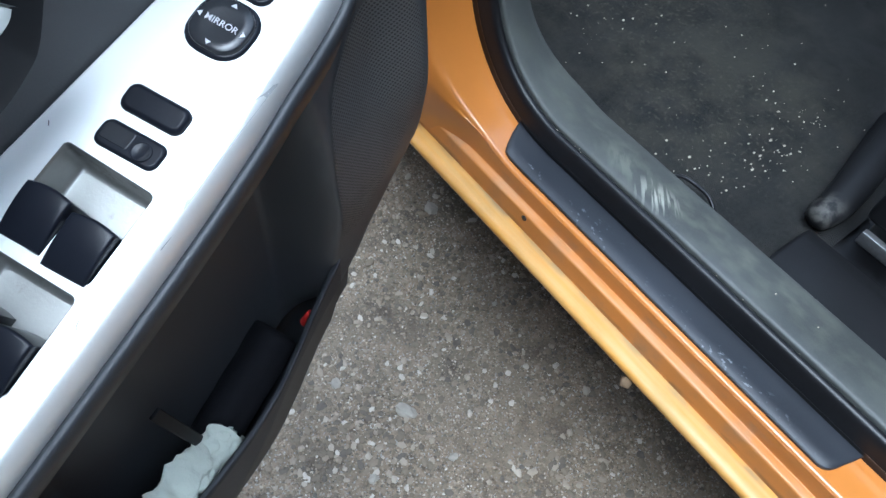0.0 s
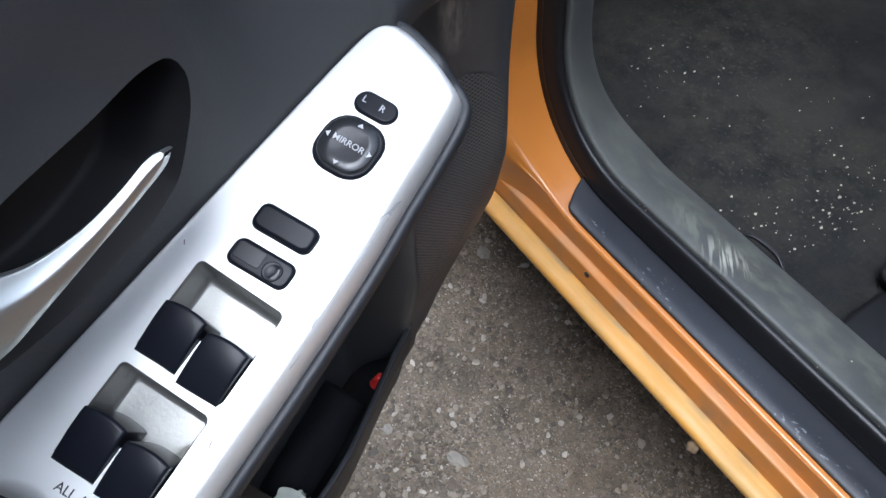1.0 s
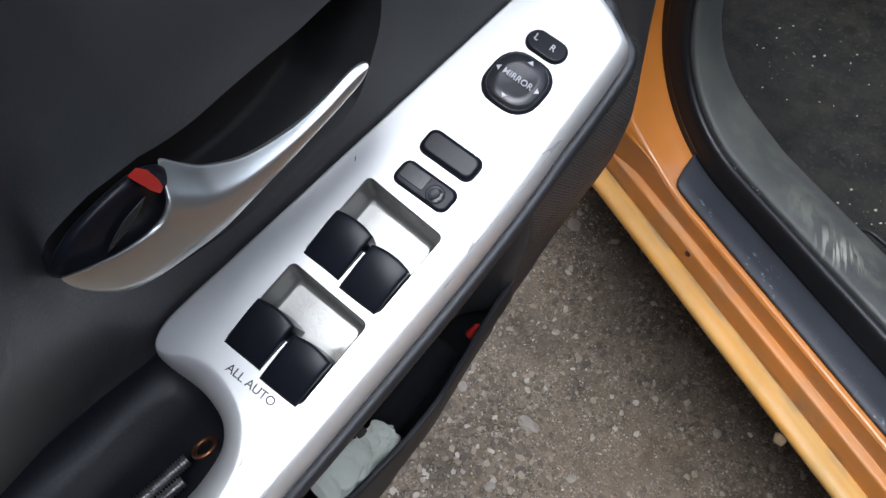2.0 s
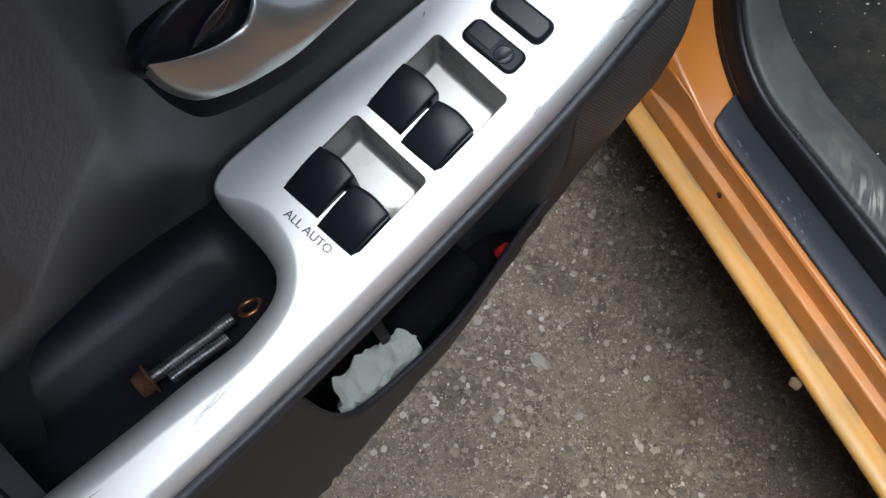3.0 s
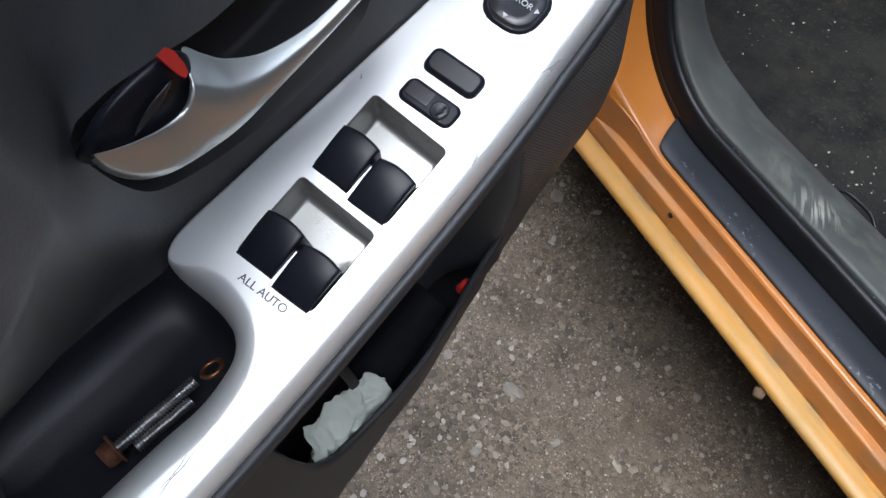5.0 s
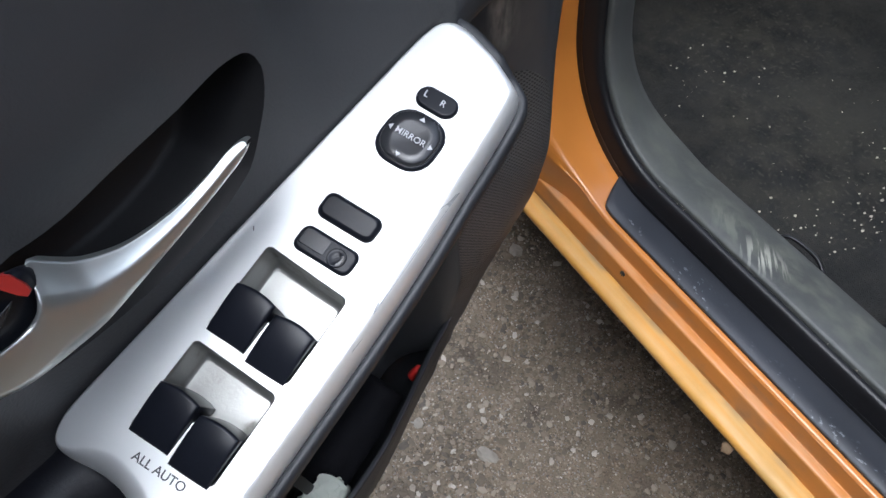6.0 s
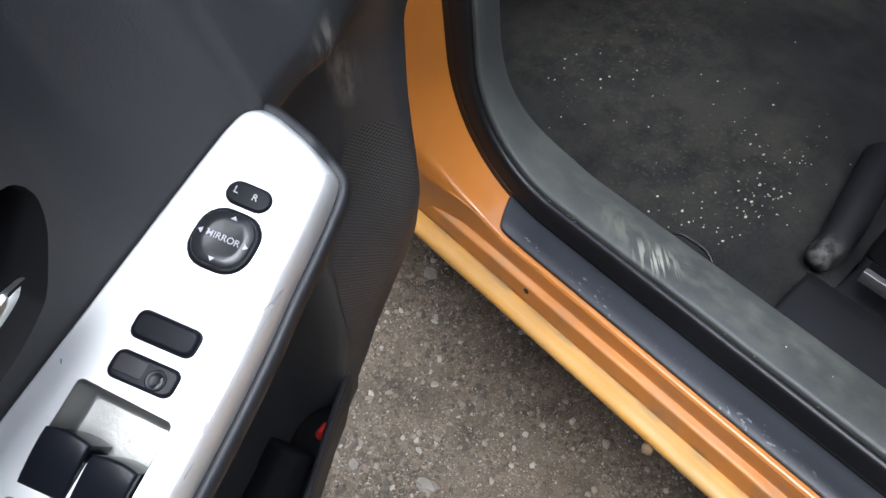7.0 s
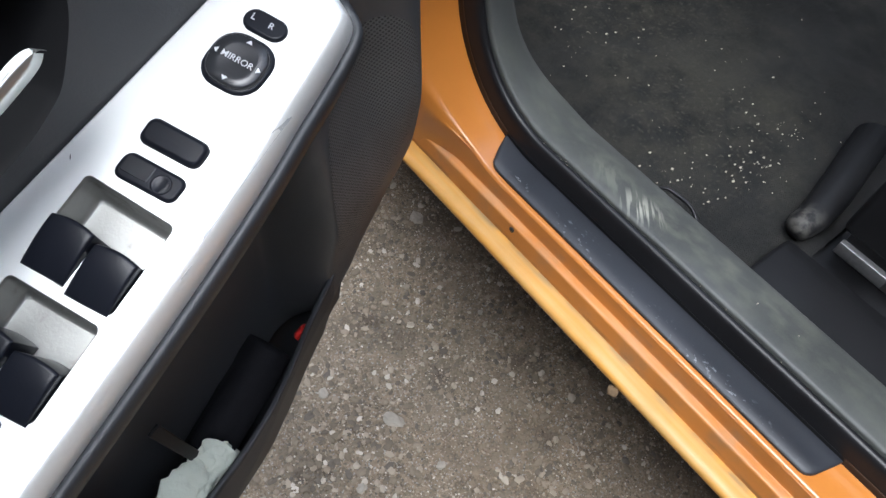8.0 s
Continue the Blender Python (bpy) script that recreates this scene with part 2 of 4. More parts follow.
# ---- mesh helpers ----
def obj(name, verts, faces, material, parent=None, label="", smooth=True, flat=None):
    """One mesh object; flat: a test of a face's index for faces that stay flat."""
    me = bpy.data.meshes.new(name)
    me.from_pydata([tuple(v) for v in verts], [], [tuple(f) for f in faces])
    bm = bmesh.new()
    bm.from_mesh(me)
    bmesh.ops.recalc_face_normals(bm, faces=bm.faces)
    for i, f in enumerate(bm.faces):
        f.smooth = smooth and not (flat and flat(i))
    bm.to_mesh(me)
    bm.free()
    me.materials.append(material)
    ob = new(name, me)
    if parent:
        ob.parent = parent
    if label:
        tagged(ob, label)
    return ob


def thing(name, label, category, m=None, group="", kind=""):
    ob = new(name)
    ob.empty_display_size = 0.02
    if m:
        ob.matrix_world = m
    return tagged(ob, label, category, group, kind)


def loft(rings, closed=True, caps=(False, False)):
    """Quads between rings of equal length."""
    n = len(rings[0])
    verts = [p for r in rings for p in r]
    faces = []
    for k in range(len(rings) - 1):
        for i in range(n if closed else n - 1):
            j = (i + 1) % n
            faces.append((k * n + i, k * n + j, (k + 1) * n + j, (k + 1) * n + i))
    if caps[0]:
        faces.append(tuple(range(n)))
    if caps[1]:
        faces.append(tuple((len(rings) - 1) * n + i for i in range(n)))
    return verts, faces


def spline(points, per=6, closed=False):
    """A smooth line through points of any dimension."""
    pts = [np.array(p, float) for p in points]
    out = []
    n = len(pts)
    for i in range(n if closed else n - 1):
        p0 = pts[(i - 1) % n] if closed or i else pts[0]
        p1, p2 = pts[i], pts[(i + 1) % n]
        p3 = pts[(i + 2) % n] if closed or i + 2 < n else pts[-1]
        for k in range(per):
            t = k / per
            out.append(0.5 * (2 * p1 + (p2 - p0) * t + (2 * p0 - 5 * p1 + 4 * p2 - p3) * t * t + (3 * p1 - p0 - 3 * p2 + p3) * t ** 3))
    if not closed:
        out.append(pts[-1])
    return out


def sstep(a, b, x):
    t = np.clip((x - a) / (b - a), 0, 1)
    return t * t * (3 - 2 * t)


def rounded(w, h, r, seg=5):
    """A rounded rectangle round 0, as points (x, y)."""
    out = []
    for cx, cy, a0 in ((w / 2 - r, h / 2 - r, 0), (-w / 2 + r, h / 2 - r, 90), (-w / 2 + r, -h / 2 + r, 180), (w / 2 - r, -h / 2 + r, 270)):
        for k in range(seg + 1):
            a = radians(a0 + 90 * k / seg)
            out.append((cx + r * math.cos(a), cy + r * math.sin(a)))
    return out


def tube(path, radius, sides=10, caps=True):
    rings = []
    pts = [Vector(p) for p in path]
    for i, p in enumerate(pts):
        d = (pts[min(i + 1, len(pts) - 1)] - pts[max(i - 1, 0)]).normalized()
        s = d.cross(Vector((0, 0, 1)) if abs(d.z) < 0.9 else Vector((1, 0, 0))).normalized()
        t = d.cross(s)
        r = radius[i] if isinstance(radius, (list, tuple)) else radius
        rings.append([p + r * (math.cos(2 * math.pi * k / sides) * s + math.sin(2 * math.pi * k / sides) * t) for k in range(sides)])
    return loft(rings, True, (caps, caps))


# ---- ground ----
def ground_height(x, y):
    return 0.006 * noise.noise((x * 3, y * 3, 0.3)) + 0.003 * noise.noise((x * 14, y * 14, 2.0))


lines = [-400, -60, -12, -4, -2, -1.2] + [round(-0.8 + 0.025 * i, 4) for i in range(105)] + [2.4, 4, 12, 60, 400]
gv = [(x, y, ground_height(x, y) if abs(x) < 3 and abs(y) < 3 else 0.0) for y in lines for x in lines]
w = len(lines)
gf = [(j * w + i, j * w + i + 1, (j + 1) * w + i + 1, (j + 1) * w + i) for j in range(w - 1) for i in range(w - 1)]
tagged(obj("ground", gv, gf, M_GROUND), "packed grey-brown earth and fine gravel of a yard", "ground", kind="structure")


def pebble(radius, seed, flat=0.6, long=1.3, fine=False):
    bm = bmesh.new()
    bmesh.ops.create_icosphere(bm, subdivisions=2 if fine else 1, radius=1.0)
    for v in bm.verts:
        k = 1 + (0.42 if fine else 0.45) * noise.noise(v.co * 1.5 + Vector((seed * 7.1, seed * 3.3, 0))) + (0.22 * abs(noise.noise(v.co * 2.6 + Vector((seed, 0, 0)))) + 0.05 * noise.noise(v.co * 8) if fine else 0)
        v.co = Vector((v.co.x * long, v.co.y, v.co.z * flat)) * k * radius
    vs = [tuple(v.co) for v in bm.verts]
    fs = [tuple(v.index for v in f.verts) for f in bm.faces]
    bm.free()
    return vs, fs


rng = random.Random(4)
shapes = [pebble(1.0, s, rng.uniform(0.4, 0.75), rng.uniform(1.0, 1.6)) for s in range(12)]


def scatter(name, count, area, sizes, material, label, seed, zfun):
    r = random.Random(seed)
    V, F = [], []
    for _ in range(count):
        x, y = r.uniform(area[0], area[1]), r.uniform(area[2], area[3])
        if r.random() > 0.55 + 1.1 * noise.noise((x * 7, y * 7, seed)) + 0.5 * noise.noise((x * 22, y * 22, seed)):
            continue
        s = sizes[0] * (sizes[1] / sizes[0]) ** (r.random() ** 2.6)
        vs, fs = shapes[r.randrange(12)]
        a = r.uniform(0, 6.28)
        c, d = math.cos(a) * s, math.sin(a) * s
        z = zfun(x, y) + s * 0.15
        k = len(V)
        V += [(x + c * p[0] - d * p[1], y + d * p[0] + c * p[1], z + s * p[2]) for p in vs]
        F += [tuple(i + k for i in f) for f in fs]
    me = bpy.data.meshes.new(name)
    me.from_pydata(V, [], F)
    me.materials.append(material)
    return tagged(new(name, me), label, "gravel", kind="stuff")


# unseen plain walls, added to keep low sky off the door trim and panel
def sky_block_wall(name, x0, x1, y0, y1, h):
    pts = [(x0, y0), (x1, y0), (x1, y1), (x0, y1)]
    tagged(obj(name, *loft([[(x, y, z) for x, y in pts] for z in (-0.1, h)], True, (True, True)), M_SKY_BLOCK, smooth=False), "plain grey-brown wall, unseen, added to block low sky", "wall", kind="structure")


M_SKY_BLOCK = mat("plain_block_wall", (0.085, 0.075, 0.066), 0.9, spread=0.25, grain=60, bump=0.5, bump_dist=0.004, spec=0.2)
sky_block_wall("sky_block_west", -1.70, -1.50, -2.85, 6.0, 3.3)
sky_block_wall("sky_block_south", -1.50, 5.0, -2.85, -2.65, 3.5)


# ---- car body: sill, pillar, cabin ----
car = thing("car", "orange car with an open driver's door and dusty sill", "car")
SILL_Z, BEND_Y, BEND_R = 0.450, 0.350, 0.158


def doorway():
    """The doorway's edge: along the sill, round the bend and up the pillar, as (y, z, normal y, normal z)."""
    out = [(y, SILL_Z, 0.0, 1.0) for y in np.linspace(-1.1, BEND_Y - 0.1, 40)[:-1]] + [(y, SILL_Z, 0.0, 1.0) for y in np.linspace(BEND_Y - 0.1, BEND_Y, 6)]
    for a in np.linspace(0, 80, 22)[1:]:
        s, c = math.sin(radians(a)), math.cos(radians(a))
        out.append((BEND_Y + BEND_R * s, SILL_Z + BEND_R - BEND_R * c, -s, c))
    y, z, ny, nz = out[-1]
    for k in np.linspace(0, 0.75, 12)[1:]:
        out.append((y + k * nz, z - k * ny, ny, nz))
    return out


DOORWAY = doorway()


def along(profile, per=4):
    """Sweeps a profile of (x, height over the edge) along the doorway."""
    prof = spline(profile, per)
    rings = []
    for y, z, ny, nz in DOORWAY:
        k = 0.3 * float(sstep(0.38, 0.50, y))
        rings.append([(p[0] if p[0] < 0.47 else 0.47 + (p[0] - 0.47) * (1 - k), y + p[1] * ny, z + p[1] * nz) for p in prof])
    return loft(rings, False)


def straight(profile, y0, y1, per=4, steps=50):
    prof = spline(profile, per)
    return loft([[(p[0], y, p[1]) for p in prof] for y in np.linspace(y0, y1, steps)], False)


def frame_rings():
    """The flange: a narrow rolled lip along the sill that widens into the pillar's face round the bend."""
    low = spline([(0.4150, -0.07), (0.4144, -0.008), (0.4147, -0.0035), (0.4165, -0.0010), (0.421, -0.0002), (0.44, 0.0), (0.47, 0.0), (0.485, -0.004), (0.50, -0.03)], 4)
    high = spline([(0.372, -0.10), (0.378, -0.04), (0.388, -0.012), (0.398, -0.002), (0.412, 0.0), (0.44, 0.0), (0.47, 0.0), (0.485, -0.004), (0.50, -0.03)], 4)
    out = []
    for y, z, ny, nz in DOORWAY:
        k = float(sstep(0.40, 0.505, y))
        out.append([(a[0] * (1 - k) + b[0] * k, y + (a[1] * (1 - k) + b[1] * k) * ny, z + (a[1] * (1 - k) + b[1] * k) * nz) for a, b in zip(low, high)])
    return loft(out, False)


obj("door_frame", *frame_rings(), M_ORANGE, car, "orange painted door frame flange and pillar")
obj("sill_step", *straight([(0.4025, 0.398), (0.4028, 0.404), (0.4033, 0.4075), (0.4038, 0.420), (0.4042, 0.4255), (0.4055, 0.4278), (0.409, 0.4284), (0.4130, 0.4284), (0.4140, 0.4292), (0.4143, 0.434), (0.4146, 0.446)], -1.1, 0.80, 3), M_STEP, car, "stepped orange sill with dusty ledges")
obj("rocker_panel", *straight([(0.56, 0.275), (0.48, 0.31), (0.43, 0.350), (0.400, 0.376), (0.3865, 0.3885), (0.3820, 0.3945), (0.3825, 0.4000), (0.388, 0.4035), (0.395, 0.4048), (0.401, 0.4050), (0.4045, 0.4050)], -1.1, 0.80), M_ROCKER, car, "yellow-orange dusty outer sill")
lump = obj("mud_lump", *pebble(0.0052, 3.3, 0.7, 1.2, True), mat("dried_mud", (0.13, 0.085, 0.045), 0.95, spread=0.3, grain=300, bump=0.6), car, "lump of dried brown mud stuck under the sill")
lump.matrix_basis = pose(0.3805, 0.136, 0.388, 0, 0, 40)
# drain hole in the step: a black disc stands in for the shaded hole
obj("drain_hole", *tube([(0.4030, 0.319, 0.4220), (0.4046, 0.319, 0.4220)], 0.0032, 12), M_RECESS, car)
# scuff plate with a slanted front end
def over_bend(y):
    return BEND_R - math.sqrt(BEND_R ** 2 - max(0.0, y - BEND_Y) ** 2)


rings = []
for y in list(np.linspace(-0.0365, -0.014, 12)) + list(np.linspace(0.0, 0.36, 25)) + list(np.linspace(0.366, 0.4055, 20)):
    xl = float(np.interp(y, [-0.037, -0.0305, -0.0235, -0.019, -0.014, 0.372, 0.3765, 0.380, 0.3835, 0.391, 0.397, 0.406], [0.474, 0.45, 0.4275, 0.4225, 0.4210, 0.4210, 0.4216, 0.4234, 0.4275, 0.440, 0.452, 0.474]))
    z = 0.4503 + over_bend(y)
    rings.append([(xl, y, z), (xl, y, z + 0.0026), (xl + 0.0012, y, z + 0.0036)] + [(xl + 0.0012 + (0.4750 - xl - 0.0012) * k, y, z + 0.0036) for k in (0.25, 0.5, 0.75, 1.0)])
obj("scuff_plate", *loft(rings, False), M_PLATE, car, "black plastic scuff plate with pale scratches", flat=lambda i: i % 6 < 2)
obj("weatherstrip", *along([(0.4570, 0.000), (0.4574, 0.008), (0.4562, 0.0100), (0.4570, 0.0130), (0.4592, 0.0235), (0.4612, 0.0280), (0.4640, 0.0300), (0.4668, 0.0300), (0.4684, 0.0285), (0.4692, 0.024), (0.470, 0.012)]), M_RUBBER, car, "black rubber door seal")
obj("sill_trim", *along([(0.4692, 0.018), (0.4697, 0.0292), (0.4712, 0.0322), (0.4750, 0.0332), (0.486, 0.0318), (0.50, 0.0275), (0.525, 0.0185), (0.540, 0.0125), (0.546, 0.006), (0.548, -0.03)]), M_SILLTRIM, car, "grey plastic sill trim, smeared with dust")


# cabin shell: floor, far side, roof, dashboard, close the place round the footwell
def box(x0, x1, y0, y1, z0, z1, r=0.0):
    bm = bmesh.new()
    bmesh.ops.create_cube(bm, size=1.0, matrix=Matrix.LocRotScale(((x0 + x1) / 2, (y0 + y1) / 2, (z0 + z1) / 2), None, (x1 - x0, y1 - y0, z1 - z0)))
    if r:
        bmesh.ops.bevel(bm, geom=bm.edges[:], offset=r, segments=3, affect="EDGES", profile=0.5)
    vs = [tuple(v.co) for v in bm.verts]
    fs = [tuple(v.index for v in f.verts) for f in bm.faces]
    bm.free()
    return vs, fs


obj("cabin_floor", *box(0.53, 1.95, -1.1, 1.0, 0.36, 0.425), M_CABIN, car, smooth=False)
obj("far_side", *box(1.95, 2.0, -1.1, 1.0, 0.36, 1.1, 0.01), M_CABIN, car)
obj("firewall", *box(0.50, 1.95, 0.98, 1.02, 0.36, 1.15, 0.01), M_CABIN, car)
obj("dashboard", *box(0.56, 1.9, 0.50, 0.98, 0.82, 1.15, 0.05), M_CABIN, car)


def mat_height(x, y):
    return 0.437 + 0.12 * max(0.0, y - 0.42) ** 1.3 + 0.003 * noise.noise((x * 9, y * 9, 1.0)) + 0.0015 * noise.noise((x * 60, y * 60, 4.0))


xs, ys = np.linspace(0.549, 1.15, 70), np.linspace(0.11, 0.97, 90)
mv = [(x, y, mat_height(x, y)) for y in ys for x in xs]
mf = [(j * 70 + i, j * 70 + i + 1, (j + 1) * 70 + i + 1, (j + 1) * 70 + i) for j in range(89) for i in range(69)]
tagged(obj("floor_mat", mv, mf, M_MAT), "dirty black carpet car mat strewn with crumbs", "car mat")

# the car's outer body behind and ahead of the doorway
# unseen; added to keep rear sky off the door trim and fill out the car
def body_side(name, y0, y1, label, flip=False):
    prof = spline([(0.50, 0.25), (0.43, 0.29), (0.395, 0.40), (0.375, 0.62), (0.385, 0.82), (0.42, 0.93), (0.47, 0.965)], 5)
    rings = []
    for y in np.linspace(y0, y1, 24):
        arch = min(abs(y - 1.25), abs(y + 1.35))
        low = 0.325 + math.sqrt(max(0.0, 0.37 ** 2 - arch ** 2)) if arch < 0.37 else 0.0
        rings.append([((2.36 - p[0]) if flip else p[0], y, max(p[1], low)) for p in prof])
    return obj(name, *loft(rings, False), M_ORANGE, car, label)


body_side("rear_side", -2.2, -0.66, "orange rear body side")
body_side("fender", 0.80, 1.95, "orange front fender")
body_side("far_side_panel", -2.2, 1.95, "orange far body side", True)
obj("bonnet", *loft([[(x, y, 0.965 + 0.05 * math.sin(math.pi * (x - 0.47) / 1.42) - 0.12 * max(0.0, y - 1.3)) for x in np.linspace(0.47, 1.89, 16)] for y in np.linspace(1.02, 1.95, 10)], False), M_ORANGE, car)
M_GLASS = mat("dark_tinted_glass", (0.012, 0.013, 0.014), 0.08, spread=0.1, grain=50, bump=0.0)
obj("center_pillar", *loft([[(0.40, -0.62, 0.45), (0.43, -0.74, 0.45), (0.50, -0.70, 0.45), (0.50, -0.62, 0.45)], [(0.395, -0.64, 0.95), (0.41, -0.74, 0.95), (0.49, -0.72, 0.95), (0.49, -0.63, 0.95)], [(0.54, -0.70, 1.64), (0.55, -0.77, 1.64), (0.61, -0.76, 1.64), (0.61, -0.69, 1.64)]], True, (True, True)), M_ORANGE, car, "orange pillar behind the doorway")
obj("rear_window", *loft([[(0.465, y, 0.962), (0.50, y, 1.25), (0.57, y, 1.60)] for y in np.linspace(-2.0, -0.73, 8)], False), M_GLASS, car, "dark tinted rear side window")
obj("roof", *loft([[(x, y, 1.60 + 0.06 * math.sin(math.pi * (x - 0.56) / 1.24)) for x in np.linspace(0.56, 1.80, 12)] for y in np.linspace(-2.1, 0.25, 10)], False), M_ORANGE, car, "orange roof")
obj("far_window", *loft([[(1.895, y, 0.962), (1.86, y, 1.25), (1.79, y, 1.60)] for y in np.linspace(-2.0, 0.2, 8)], False), M_GLASS, car)
obj("tailgate", *loft([[(x, -2.2 + 0.10 * max(0, (z - 0.96) / 0.65), z) for x in np.linspace(0.40, 1.96, 8)] for z in (0.30, 0.6, 0.96, 1.3, 1.60)], False), M_ORANGE, car)
obj("front_bumper", *loft([[(x, 1.95, z) for x in np.linspace(0.40, 1.96, 8)] for z in (0.22, 0.5, 0.8, 0.90)], False), M_ORANGE, car)

# ---- stones and gravel ----
scatter("gravel", 26000, (0.0, 0.76, 0.0, 0.88), (0.0011, 0.0058), M_GRAVEL, "loose grey and pale gravel on packed earth", 11, ground_height)
scatter("grit", 65000, (0.0, 0.74, 0.02, 0.86), (0.0006, 0.0020), M_GRAVEL, "fine pale grit on packed earth", 12, ground_height)
scatter("outer_gravel", 4000, (-0.8, 1.6, -0.9, 1.7), (0.0015, 0.009), M_GRAVEL, "scattered gravel further out on packed earth", 13, ground_height)
for sx, sy, r, ln, a, lab in ((0.297, 0.343, 0.0098, 1.75, -63, "flat pale oval stone on the earth"), (0.238, 0.437, 0.0075, 1.1, 50, "small pale rounded stone on the earth"), (0.55, 0.62, 0.011, 1.3, 80, "grey stone on the earth beside the car"), (0.521, 0.409, 0.004, 1.1, 10, "small pale pebble on the earth"), (0.204, 0.29, 0.006, 1.2, 0, "small grey pebble on the earth"), (0.313, 0.25, 0.006, 1.1, 0, "small grey pebble on the earth")):
    ob = obj("stone", *pebble(r, sx * 10, 0.55, ln, True), M_STONE, smooth=False)
    ob.matrix_world = pose(sx, sy, ground_height(sx, sy) + r * 0.25, 0, 0, a)
    tagged(ob, lab, "stone", "stones in the yard")


# ---- car door, open ----
# Door space: x along the door towards its hinge, y from its inner face outwards, z up; n = -y.
DOOR = pose(0, 0, 0, 0, 0, 21.5)
CHAN_N = -0.252


def tuck_line(u):
    return np.interp(u, [-0.4, 0.03, 0.12, 0.157, 0.197, 0.232, 0.25, 0.267, 0.294, 0.32, 0.352, 0.45], [0.33, 0.378, 0.438, 0.464, 0.503, 0.521, 0.529, 0.537, 0.556, 0.590, 0.645, 0.71])


def front_n(u, z):
    """The lower trim's outer face."""
    n = -0.2025 - 0.012 * sstep(0.62, 0.73, z) * sstep(0.19, 0.25, u) * sstep(0.345, 0.31, u) + 0.006 * sstep(0.60, 0.70, z) * sstep(0.31, 0.345, u)
    n = n - 0.12 * np.clip(z - 0.68, 0, 1) * sstep(0.22, 0.28, u)
    n = n - 0.0075 * sstep(0.165, 0.265, u) * sstep(0.64, 0.56, z)
    t = np.clip(tuck_line(u) - z, 0, 1)
    return n - 0.85 * t * t / (t + 0.008) - 0.06 * np.clip((u - 0.349 - 0.011 * sstep(0.74, 0.84, z)) / 0.04, 0, 2) ** 2


# outline of the silver switch panel (u, n): left edge, grip, strap, right edge, tip
OUT = [(0.2118, -0.1832), (0.2085, -0.1864), (0.203, -0.1882), (0.1926, -0.1895), (0.1718, -0.1914), (0.137, -0.1945), (0.10, -0.1978), (0.075, -0.2000), (0.062, -0.2012), (0.0535, -0.2013), (0.0480, -0.1992), (0.0455, -0.1945), (0.0448, -0.187), (0.0443, -0.179), (0.0428, -0.1732), (0.0385, -0.1695), (0.030, -0.1680), (0.0208, -0.1680), (0.0074, -0.1700), (-0.0155, -0.1725), (-0.06, -0.178), (-0.12, -0.185), (-0.2, -0.195),
       (-0.2, -0.170), (-0.12, -0.158), (-0.06, -0.150), (0.0, -0.1460), (0.04, -0.1448), (0.08, -0.1447), (0.12, -0.1452), (0.15, -0.1465), (0.1703, -0.1483), (0.1801, -0.1489), (0.1889, -0.1496), (0.198, -0.1504), (0.2029, -0.1511), (0.2062, -0.1524), (0.2078, -0.1546), (0.2091, -0.1577), (0.2105, -0.1641), (0.2119, -0.1706), (0.2130, -0.177), (0.2129, -0.1808)]
outline = [np.array(p) for p in spline(OUT, 5, True)]
LEFT = sorted([tuple(p) for p in outline if p[0] > 0.058 and p[1] < -0.1815])
LEFT_U, LEFT_N = [p[0] for p in LEFT], [p[1] for p in LEFT]


def card(u, z):
    """How far the trim stands towards the cabin (n) at u, z: upper trim, hollow channel over the door pocket, speaker bulge."""
    edge = 0.7992 + 0.3266 * np.clip(u, -0.05, 0.2125)
    d = np.clip(z - edge, 0, 0.20)
    # rear: leans over the grip; ahead of the handle: slopes up from the panel into a steep upper wall
    # lean puts shade into the rear trim's shape; slope and upper brighten the front
    lean = np.interp(u, [-0.05, 0.0, 0.025, 0.04, 0.055, 0.07], [0.66, 0.62, 0.44, 0.20, 0.08, 0.0])
    slope = np.interp(u, [0.04, 0.08, 0.12, 0.15, 0.17, 0.20, 0.24, 0.30, 0.345], [0.0, 0.08, 0.14, 0.22, 0.50, 0.60, 0.45, 0.25, 0.0])
    over = np.clip(d - 0.062, 0, 0.2)
    upper = np.interp(u, [0.04, 0.075, 0.11, 0.15], [0.0, 0.45, 0.35, 0.0])
    up = np.interp(u, [0.03, 0.05] + LEFT_U + [0.25, 0.30], [-0.203, -0.2025] + [n - 0.0011 for n in LEFT_N] + [-0.186, -0.190])
    up = up + lean * (np.clip(d, 0, 0.082) + 0.15 * np.clip(d - 0.082, 0, 0.2)) - slope * d - upper * over * over / (over + 0.012)
    up = up - 0.06 * np.clip((u - 0.349 - 0.011 * sstep(0.74, 0.84, z)) / 0.04, 0, 2) ** 2
    # the corner ahead of the switch panel is set back under a scuffed crease
    crease = 0.866 - 0.88 * (u - 0.240)
    up = up - np.interp(u, [0.2125, 0.225, 0.25, 0.28, 0.31, 0.345], [0.0, 0.001, 0.003, 0.003, 0.002, 0.0]) * sstep(crease + 0.004, crease - 0.030, z)
    up = up - 0.25 * np.clip(z - crease - 0.002, 0, 0.08) * sstep(0.222, 0.25, u) * sstep(0.36, 0.32, u)
    chan = sstep(0.268, 0.244, u) * sstep(0.038, 0.058, u)
    front = np.maximum(front_n(u, z), CHAN_N)
    low = front * (1 - chan) + CHAN_N * chan - 0.0015
    k = sstep(edge - 0.008, edge - 0.075, z)
    return up * (1 - k) + low * k


